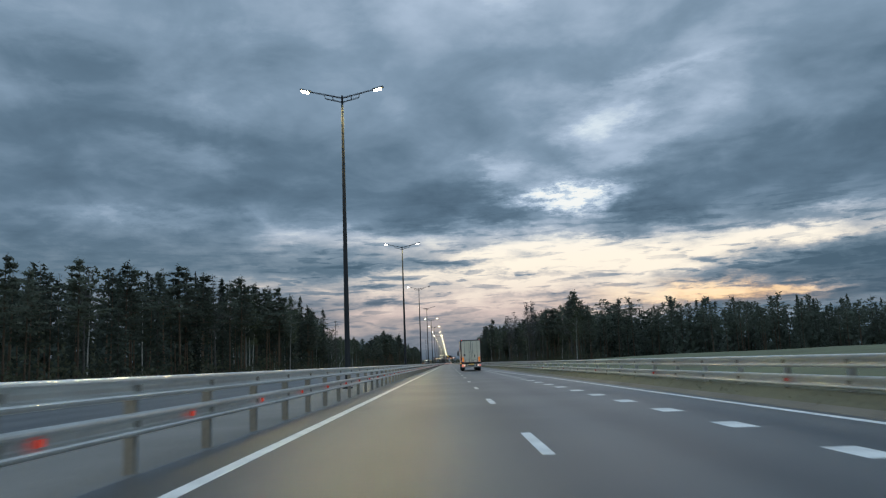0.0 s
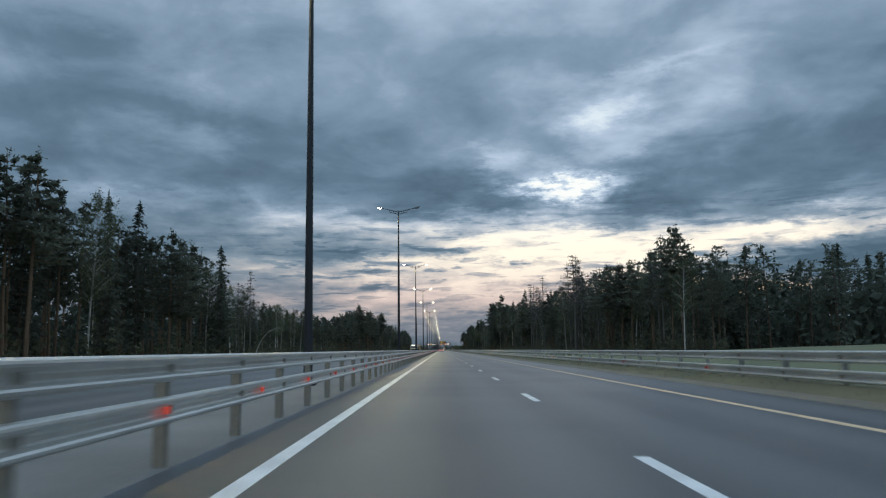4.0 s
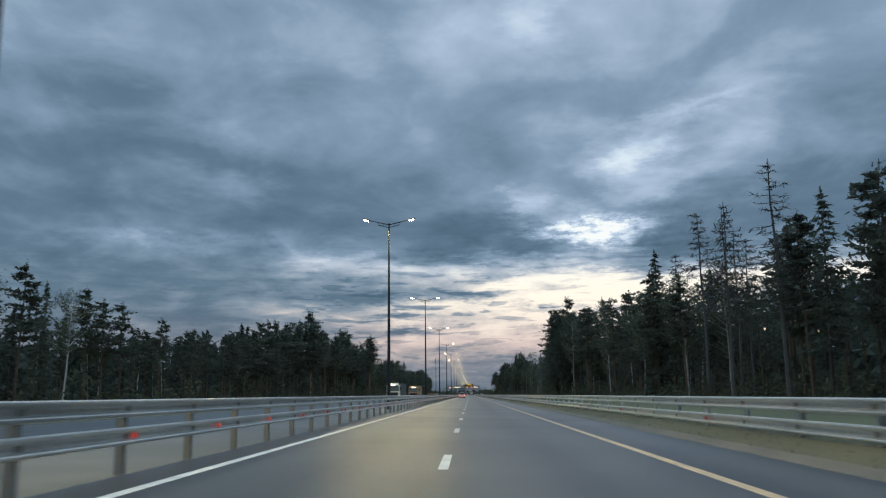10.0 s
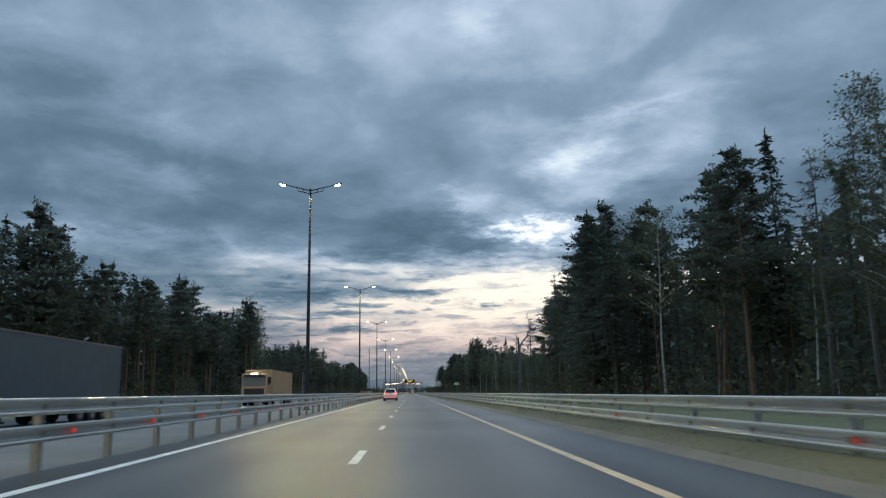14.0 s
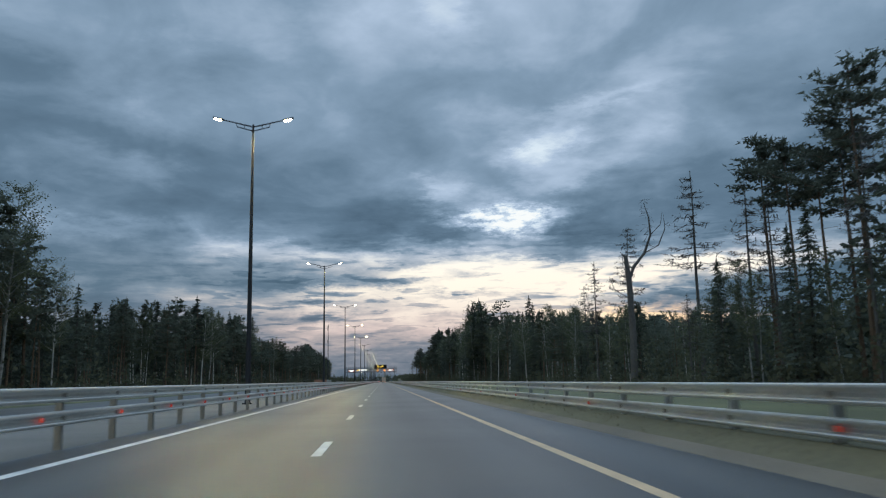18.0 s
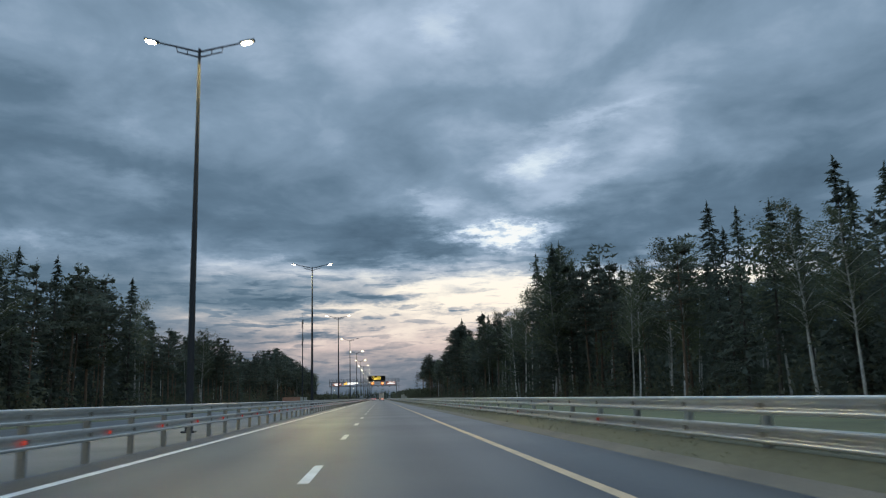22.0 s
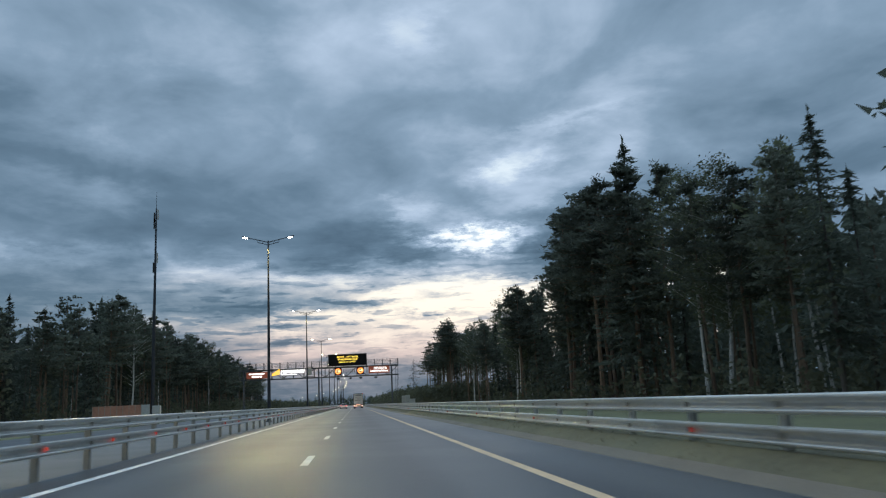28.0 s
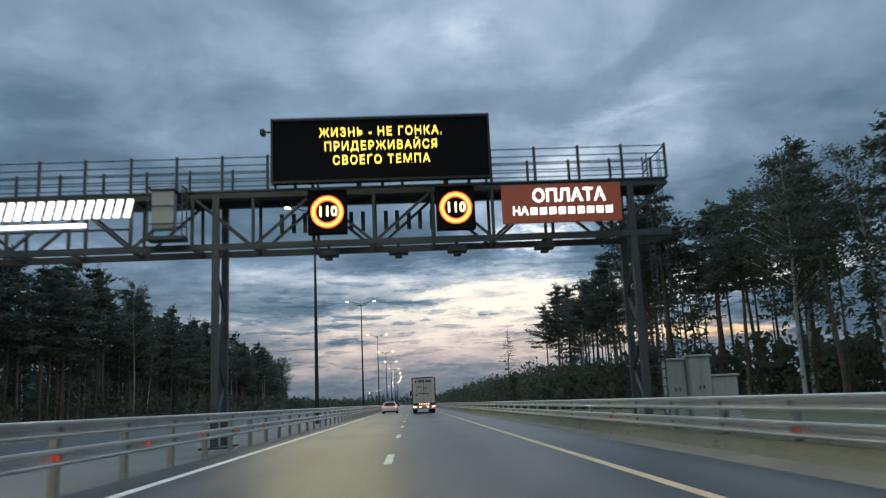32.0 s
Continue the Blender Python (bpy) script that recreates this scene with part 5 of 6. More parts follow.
        quick("top_lamp", TAIL_RED, h, (s * 1.15 - 0.04, s * 1.15 + 0.04, -0.03, 0.0, top - 0.09, top - 0.04), label="small lit red roof lamp")
        quick("mud_flap", BLACK, h, (s * 1.0 - 0.2, s * 1.0 + 0.2, 0.95, 0.98, 0.25, 0.7))
    quick("centre_seal", BLACK, h, (-0.022, 0.022, -0.034, 0.02, 1.09, top - 0.14), bevel=0.006)
    quick("bottom_seal", SEAL_AND_GLOW, h, (-1.18, 1.18, -0.03, 0.02, 1.085, 1.125))
    for x in (-0.62, -0.36, -0.12):
        quick("stencil_mark", GREY_VINYL, h, (x - 0.05, x + 0.05, -0.026, -0.02, 1.50, 1.56))
    quick("type_plate", ALLOY, h, (0.78, 0.95, -0.03, -0.018, 1.52, 1.62), bevel=0.004)
    quick("door_header", BLACK, h, (-w, w, -0.01, 0.06, top - 0.13, top - 0.005), bevel=0.01)
    quick("door_sill", CHASSIS, h, (-w, w, -0.03, 0.1, 0.94, 1.09), bevel=0.01)
    quick("bumper", GREY_BOX, h, (-1.2, 1.2, 0.0, 0.12, 0.45, 0.56), (-0.62, 0.62, -0.03, 0.05, 0.56, 0.86), bevel=0.015)
    plate = quick("number_plate", GLOW_PLATE_YELLOW, h, (-0.3, 0.3, -0.05, -0.032, 0.78, 0.89), label="yellow number plate, light on it put in as glow")
    quick("plate_mark", DARK_VINYL, plate, (-0.22, 0.2, -0.056, -0.05, 0.81, 0.855))
    quick("plate_mark", DARK_VINYL, h, (-0.42, 0.42, -0.036, -0.03, 0.62, 0.71))
    if rear_marks:
        quick("rear_mark", DARK_VINYL, trailer, (-0.95, -0.75, -0.03, -0.02, 3.3, 3.6), (-0.62, 0.1, -0.03, -0.02, 3.38, 3.62), (0.22, 0.9, -0.03, -0.02, 3.38, 3.62))
        quick("rear_mark", GREY_VINYL, trailer, (-0.8, -0.2, -0.03, -0.02, 2.85, 2.95), (-0.1, 0.45, -0.03, -0.02, 2.7, 2.82), (-0.7, 0.6, -0.03, -0.02, 2.1, 2.22))
        for x in (-0.52, -0.26, 0.0, 0.26, 0.52):
            quick("rear_lamp", TAIL_CORE, h, (x - 0.055, x + 0.055, -0.075, -0.03, 0.97, 1.06), bevel=0.015, label="small lit orange-red lamp")
        quick("lamp_row", TAIL_CORE, h, (-0.5, -0.32, -0.06, -0.03, 0.64, 0.78), (0.32, 0.5, -0.06, -0.03, 0.64, 0.78), (-1.2, -1.02, -0.085, -0.06, 0.66, 0.8), (1.02, 1.2, -0.085, -0.06, 0.66, 0.8), label="row of lit red rear lamps")
    if stripe:
        for s in (-1, 1):
            quick("side_stripe", stripe, trailer, (s * w - 0.004, s * w + 0.004, 0.12, 13.55, 1.37, 1.90))
    # tractor
    cabin = quick("cab", cab, h, (-1.22, 1.22, 14.35, 16.3, 0.95, 3.05 if top < 3.9 else 3.2), bevel=0.12)
    if top >= 3.9:
        roof = [[(-1.1, 14.4, 3.05), (1.1, 14.4, 3.05), (1.05, 14.4, 3.78), (-1.05, 14.4, 3.78)], [(-1.1, 15.2, 3.1), (1.1, 15.2, 3.1), (1.0, 15.2, 3.6), (-1.0, 15.2, 3.6)], [(-1.08, 16.0, 3.1), (1.08, 16.0, 3.1), (0.95, 16.0, 3.28), (-0.95, 16.0, 3.28)]]
        smooth(part("wind_deflector", mesh_of("wind_deflector", *loft(roof), cab), h))
    quick("windscreen", GLASS_SKY_GREY, cabin, (-1.08, 1.08, 16.285, 16.315, 1.85, 2.85))
    quick("grille", BLACK, cabin, (-0.95, 0.95, 16.285, 16.32, 1.05, 1.65))
    quick("front_bumper", cab, h, (-1.22, 1.22, 16.0, 16.42, 0.35, 0.97), bevel=0.08)
    quick("sun_visor", BLACK, cabin, (-1.0, 1.0, 16.28, 16.5, 2.84, 2.92))
    for s in (-1, 1):
        quick("orange_plate", GLOW_BOARD, h, (s * 1.235 - 0.01, s * 1.235 + 0.01, 12.85, 13.35, 0.55, 0.68), label="orange reflective plate, returned light put in as glow")
        quick("wheel_skirt", BLACK, h, (s * 1.19 - 0.015, s * 1.19 + 0.015, 11.4, 13.0, 0.78, 0.98))
        quick("side_window", GLASS_DARK, cabin, (s * 1.222 - 0.008, s * 1.222 + 0.008, 15.15, 16.05, 1.95, 2.75))
        quick("air_deflector", cab, h, (s * 1.18 - 0.03, s * 1.18 + 0.03, 14.0, 14.4, 1.1, 3.1), bevel=0.02)
        mir = quick("mirror", BLACK, h, (s * 1.45 - 0.11, s * 1.45 + 0.11, 16.05, 16.2, 2.1, 2.75), bevel=0.04)
        quick("mirror_arm", BLACK, mir, (s * 1.3 - 0.12, s * 1.3 + 0.12, 16.1, 16.14, 2.68, 2.72), (s * 1.3 - 0.12, s * 1.3 + 0.12, 16.1, 16.14, 2.12, 2.16))
        quick("door_handle", BLACK, cabin, (s * 1.225 - 0.015, s * 1.225 + 0.015, 15.1, 15.25, 1.62, 1.68))
        quick("step", BLACK, h, (s * 1.12 - 0.1, s * 1.12 + 0.1, 15.3, 15.9, 0.42, 0.48), (s * 1.14 - 0.08, s * 1.14 + 0.08, 15.3, 15.9, 0.72, 0.78))
        wheel(h, s * 1.05, 15.0, 0.5, 0.32, s, DIRTY_RIM)
        wheel(h, s * 1.0, 12.2, 0.5, 0.5, s, DIRTY_RIM)
        tank = part("fuel_tank", mesh_of("fuel_tank", *tube([(s * 0.95, 12.95, 0.72), (s * 0.95, 14.3, 0.72)], [0.3, 0.3], 14), TANK), h)
        quick("headlamp", HEADLIGHT if front_lit else GREY_BOX, h, (s * 0.92 - 0.16, s * 0.92 + 0.16, 16.405, 16.43, 0.62, 0.76), label="lit headlamp" if front_lit else "headlamp")
        quick("side_marker", AMBER, h, (s * 1.23 - 0.012, s * 1.23 + 0.012, 14.6, 14.7, 0.92, 0.98), label="lit amber side marker lamp")
        quick("side_marker", TAIL_RED, h, (s * 1.1 - 0.02, s * 1.1 + 0.02, 13.75, 13.8, 0.55, 0.72))
    quick("tractor_frame", CHASSIS, h, (-0.5, -0.38, 11.2, 15.8, 0.6, 0.85), (0.38, 0.5, 11.2, 15.8, 0.6, 0.85), (-0.5, 0.5, 13.7, 13.9, 0.6, 1.0))
    if front_lit:
        quick("roof_lamps", HEADLIGHT, cabin, (-0.30, -0.18, 16.24, 16.30, 3.0, 3.07), (-0.06, 0.06, 16.24, 16.30, 3.0, 3.07), (0.18, 0.30, 16.24, 16.30, 3.0, 3.07), label="lit roof lamps")
        quick("roof_fairing", cab, h, (-0.95, 0.95, 14.9, 16.0, 3.02, 3.38), bevel=0.06)
    if lettered:
        x = -w - 0.006
        # framed store emblem: outline with plain blocks in place of the brand lettering
        frame_v, frame_f = [], []
        outline = []
        for cy, cz, q0 in ((12.0, 3.3, 0), (6.55, 3.3, 90), (6.55, 2.52, 180), (12.0, 2.52, 270)):
            for k in range(5):
                q = radians(q0 + 22.5 * k)
                outline.append((cy, cz, math.cos(q), math.sin(q)))
        for cy, cz, a, b in outline:
            frame_v += [(x, cy + a * 0.22, cz + b * 0.22), (x, cy + a * 0.16, cz + b * 0.16), (x + 0.004, cy + a * 0.22, cz + b * 0.22), (x + 0.004, cy + a * 0.16, cz + b * 0.16)]
        n = len(outline)
        for k in range(n):
            a, b = 4 * k, 4 * ((k + 1) % n)
            frame_f += [(a, b, b + 1, a + 1), (a, a + 2, b + 2, b), (a + 1, b + 1, b + 3, a + 3)]
        part("emblem_frame", mesh_of("emblem_frame", frame_v, frame_f, GREY_VINYL), trailer)
        for k in range(6):
            y = 11.55 - k * 0.88
            quick("emblem_block", RED_PANEL, trailer, (x, x + 0.005, y - 0.62, y - 0.42, 2.50, 3.16), (x, x + 0.005, y - 0.18, y + 0.02, 2.50, 3.16))
        quick("emblem_bar", GREY_VINYL, trailer, (x, x + 0.005, 7.4, 10.4, 3.26, 3.40))
        for k in range(7):
            y = 5.62 - k * 0.36
            quick("maker_block", DARK_VINYL, trailer, (x, x + 0.005, y - 0.27, y, 3.20, 3.50))
        for k in range(9):
            y = 5.62 - k * 0.28
            quick("maker_block", RED_PANEL, trailer, (x, x + 0.005, y - 0.21, y, 2.86, 3.10))
        bm = bmesh.new()
        box(bm, x, x + 0.005, 2.3, 2.95, 3.02, 3.5, 0.002)
        box(bm, x, x + 0.005, 2.35, 2.5, 2.75, 3.05)
        box(bm, x, x + 0.005, 2.75, 2.88, 2.75, 3.05)
        part("emblem_shape", (bm, DARK_VINYL), trailer)
        part("slogan", text_mesh("ВСЕГДА НИЗКИЕ ЦЕНЫ", 0.50, WHITE_PANEL, 0.003, 0.008, 0.98), trailer, "white slogan lettering", Matrix.Translation((x + 0.001, 9.2, 1.64)) @ FACE_LEFT)
    return h


semi_truck(pose(5.53, 60.4, 0), "white box lorry with a red stripe and red cab", WHITE_PANEL, RED_CAB, True, RED_PANEL)
semi_truck(pose(5.65, 1109, 0), "dusty white box lorry ahead in the slow lane, rear lamps lit", GREYED_PANEL, GREY_BOX, rear_marks=True)
semi_truck(pose(-10.3, 459.6, 0, 0, 0, 180), "oncoming white lorry with blue-grey tarpaulin, lamps lit", BLUE_TARP, WHITE_PANEL, front_lit=True, rear_lit=False, top=3.4)
semi_truck(pose(-10.3, 515.5, 0, 0, 0, 180), "oncoming brown lorry with lit lamps", BROWN_TARP, BROWN_TARP, front_lit=True, rear_lit=False, top=3.5)


def bar(bm, a, b, r):
    """A square-section member between two points."""
    a, b = Vector(a), Vector(b)
    d = b - a
    m = Matrix.Translation((a + b) / 2) @ d.to_track_quat("Z", "Y").to_matrix().to_4x4()
    bmesh.ops.create_cube(bm, size=1, matrix=m @ Matrix.Diagonal((r * 2, r * 2, d.length, 1)))


def estate_car(m, label, paint, suv=True, lit=True):
    """Five-door car, forward +y, origin under the middle of the rear bumper."""
    h = holder("suv_car" if suv else "passenger_car", m, label, "car")
    k = 1.0 if suv else 0.86

    def section(y, ws, wb, wr, zb, z1, z2, zr, lean=0.0):
        """Half cross-section from sill to roof, mirrored; z2 is the belt line."""
        half = [(ws * 0.9, zb), (ws, zb + 0.06), (wb, z1), (wb * 0.995, z2 - 0.05), (wb * 0.965, z2), (wr + (wb * 0.965 - wr) * 0.25, z2 + (zr - z2) * 0.72), (wr, zr - 0.07), (wr * 0.88, zr - 0.012), (wr * 0.4, zr)]
        pts = [(x, y + lean * max(0, (z - z2)), z * k) for x, z in half]
        return pts + [(-x, yy, z) for x, yy, z in reversed(pts)]

    body = [
        section(0.02, 0.80, 0.86, 0.70, 0.42, 0.60, 0.86, 0.92),
        section(0.10, 0.88, 0.95, 0.76, 0.32, 0.62, 1.00, 1.08),
        section(0.22, 0.92, 0.975, 0.70, 0.27, 0.65, 1.06, 1.34),
        section(0.42, 0.94, 0.985, 0.64, 0.25, 0.68, 1.08, 1.58),
        section(0.70, 0.95, 0.99, 0.62, 0.24, 0.70, 1.08, 1.66),
        section(1.30, 0.95, 0.985, 0.62, 0.24, 0.72, 1.07, 1.69),
        section(2.30, 0.95, 0.98, 0.62, 0.24, 0.72, 1.06, 1.68),
        section(2.95, 0.95, 0.98, 0.61, 0.24, 0.72, 1.04, 1.58),
        section(3.55, 0.95, 0.98, 0.62, 0.24, 0.72, 1.04, 1.22),
        section(3.85, 0.94, 0.97, 0.72, 0.26, 0.70, 1.00, 1.06),
        section(4.55, 0.90, 0.93, 0.66, 0.28, 0.66, 0.90, 0.96),
        section(4.84, 0.78, 0.82, 0.55, 0.34, 0.58, 0.76, 0.80),
    ]
    shell = smooth(part("body", mesh_of("body", *loft(body), paint), h), 32)
    quick("underbody", BLACK, h, (-0.9, 0.9, 0.12, 4.7, 0.2, 0.34))
    quick("rear_skirt", BLACK, h, (-0.76, 0.76, -0.012, 0.12, 0.20 * k, 0.43 * k), bevel=0.06)
    # rear screen, side windows and windscreen as slabs let into the skin
    glass = [[(-w, y, z * k), (w, y, z * k), (w, y + 0.2, z * k), (-w, y + 0.2, z * k)] for w, y, z in ((0.745, 0.045, 1.12), (0.575, 0.345, 1.575))]
    part("rear_screen", mesh_of("rear_screen", *loft(glass), GLASS_DARK), h)
    front = [[(-0.66, 3.62, 1.11 * k), (0.66, 3.62, 1.11 * k), (0.66, 3.45, 1.11 * k), (-0.66, 3.45, 1.11 * k)], [(-0.58, 2.92, 1.60 * k), (0.58, 2.92, 1.60 * k), (0.58, 2.75, 1.60 * k), (-0.58, 2.75, 1.60 * k)]]
    part("windscreen", mesh_of("windscreen", *loft(front), GLASS_DARK), h)
    for s in (-1, 1):
        for name, a in (("rear_quarter_window", (0.62, 1.02, 0.80, 1.05)), ("rear_door_window", (1.12, 2.02, 1.12, 2.02)), ("front_door_window", (2.10, 3.25, 2.10, 2.72))):
            y0, y1, y2, y3 = a
            lo, hi = 0.946, 0.745
            ring_lo = [(s * lo, y0, 1.13 * k), (s * lo, y1, 1.11 * k), (s * (lo - 0.06), y1, 1.11 * k), (s * (lo - 0.06), y0, 1.13 * k)]
            ring_hi = [(s * hi, y2, 1.52 * k), (s * hi, y3, 1.52 * k), (s * (hi - 0.06), y3, 1.52 * k), (s * (hi - 0.06), y2, 1.52 * k)]
            part(name, mesh_of(name, *loft([ring_lo, ring_hi]), GLASS_DARK), h)
        trim = tube([(s * 0.972, 0.6, 1.115 * k), (s * 0.972, 1.5, 1.105 * k), (s * 0.968, 3.2, 1.085 * k)], [0.012] * 3, 5)
        part("window_trim", mesh_of("window_trim", *trim, ALLOY), h, "chrome window strip")
        for y0 in (1.02, 2.02):
            pil = [[(s * 0.947, y0, 1.11 * k), (s * 0.947, y0 + 0.1, 1.11 * k), (s * 0.9, y0 + 0.1, 1.11 * k), (s * 0.9, y0, 1.11 * k)], [(s * 0.748, y0 + 0.03, 1.53 * k), (s * 0.748, y0 + 0.12, 1.53 * k), (s * 0.70, y0 + 0.12, 1.53 * k), (s * 0.70, y0 + 0.03, 1.53 * k)]]
            part("door_pillar", mesh_of("door_pillar", *loft(pil), BLACK), h)
        wheel(h, s * 0.86, 0.98, 0.36 * k, 0.25, s, ALLOY)
        wheel(h, s * 0.86, 3.88, 0.36 * k, 0.25, s, ALLOY)
        for y in (0.98, 3.88):
            arch = tube([(s * 0.9, y + math.cos(radians(q)) * 0.42 * k, 0.36 * k + math.sin(radians(q)) * 0.42 * k) for q in range(-10, 191, 20)], [0.045] * 11, 6)
            part("wheel_arch", mesh_of("wheel_arch", *arch, BLACK), h)
        mir = quick("mirror", BLACK, h, (s * 1.08 - 0.1, s * 1.08 + 0.1, 2.98, 3.12, 1.02 * k, 1.18 * k), bevel=0.035)
        quick("mirror_foot", BLACK, mir, (s * 0.97 - 0.05, s * 0.97 + 0.05, 3.0, 3.08, 1.02 * k, 1.06 * k))
        if suv:
            rail = tube([(s * 0.56, 0.72, 1.64), (s * 0.56, 0.95, 1.715), (s * 0.56, 2.4, 1.725), (s * 0.56, 2.75, 1.62)], [0.02] * 4, 6)
            part("roof_rail", mesh_of("roof_rail", *rail, ALLOY), h)
        prism = [[(s * 0.42, -0.005, 1.000 * k), (s * 0.42, -0.005, 1.040 * k), (s * 0.42, 0.09, 1.040 * k), (s * 0.42, 0.09, 1.000 * k)],
                 [(s * 0.80, 0.005, 0.940 * k), (s * 0.80, 0.005, 1.060 * k), (s * 0.80, 0.14, 1.060 * k), (s * 0.80, 0.14, 0.940 * k)],
                 [(s * 0.955, 0.06, 0.950 * k), (s * 0.955, 0.08, 1.075 * k), (s * 0.93, 0.2, 1.075 * k), (s * 0.93, 0.2, 0.950 * k)],
                 [(s * 0.992, 0.24, 0.985 * k), (s * 0.992, 0.27, 1.085 * k), (s * 0.95, 0.3, 1.085 * k), (s * 0.95, 0.3, 0.985 * k)]]
        lamp = part("tail_lamp", mesh_of("tail_lamp", *loft(prism), TAIL_RED), h, "lit red tail lamp")
        for j in range(3):
            x = s * (0.55 + 0.13 * j)
            bm = bmesh.new()
            for a, b in (((x - s * 0.055, -0.008, 0.970 * k), (x + s * 0.02, -0.008, 0.970 * k)), ((x + s * 0.02, -0.008, 0.970 * k), (x + s * 0.05, -0.008, 1.023 * k))):
                bar(bm, a, b, 0.0085)
            part("light_bar", (bm, TAIL_CORE), lamp)
        quick("door_handle", ALLOY, h, (s * 0.985 - 0.012, s * 0.985 + 0.012, 1.42, 1.6, 0.93 * k, 0.96 * k), (s * 0.985 - 0.012, s * 0.985 + 0.012, 2.4, 2.58, 0.92 * k, 0.95 * k))
        quick("sill_trim", ALLOY, h, (s * 0.96 - 0.012, s * 0.96 + 0.012, 1.45, 3.4, 0.40 * k, 0.43 * k))
    quick("spoiler", paint, h, (-0.58, 0.58, 0.29, 0.75, 1.575 * k, 1.64 * k), bevel=0.025)
    plate = quick("number_plate", GLOW_PLATE, h, (-0.26, 0.26, 0.0, 0.03, 0.765 * k, 0.88 * k), label="pale number plate, light on it put in as glow")
    quick("plate_mark", GREY_VINYL, plate, (-0.21, -0.17, -0.004, 0.0, 0.80 * k, 0.845 * k), (-0.13, 0.03, -0.004, 0.0, 0.80 * k, 0.845 * k), (0.06, 0.17, -0.004, 0.0, 0.80 * k, 0.845 * k))
    quick("chrome_strip", ALLOY, h, (-0.62, 0.62, 0.02, 0.06, 0.64 * k, 0.655 * k))
    part("badge", mesh_of("badge", *ring(0.045, 0.066, 0.05, 16), ALLOY), h, m=pose(0, 0.02, 1.03 * k))
    if suv:
        quick("bumper_light", TAIL_RED, h, (-0.72, 0.72, -0.02, 0.02, 0.455 * k, 0.472 * k), label="thin lit red strip")
    quick("wiper", BLACK, h, (-0.02, 0.34, 0.06, 0.09, 1.13 * k, 1.155 * k))
    return h


estate_car(pose(1.83, 531.5, 0) @ Matrix.Diagonal((0.96, 1, 0.985, 1)), "silvery white five-door SUV with lit red tail lamps", SILVER)
estate_car(pose(1.55, 1119, 0), "silver car ahead in the fast lane with red tail lamps lit", SILVER, suv=False)


# ---- sign gantry across both carriageways ----
def bars(name, rows, r, parent, mat=GANTRY, label=""):
    bm = bmesh.new()
    for a, b in rows:
        bar(bm, a, b, r)
    return part(name, (bm, mat), parent, label)


GX0, GX1, GYF, GYB = -17.0, 13.3, 0.1, 1.5


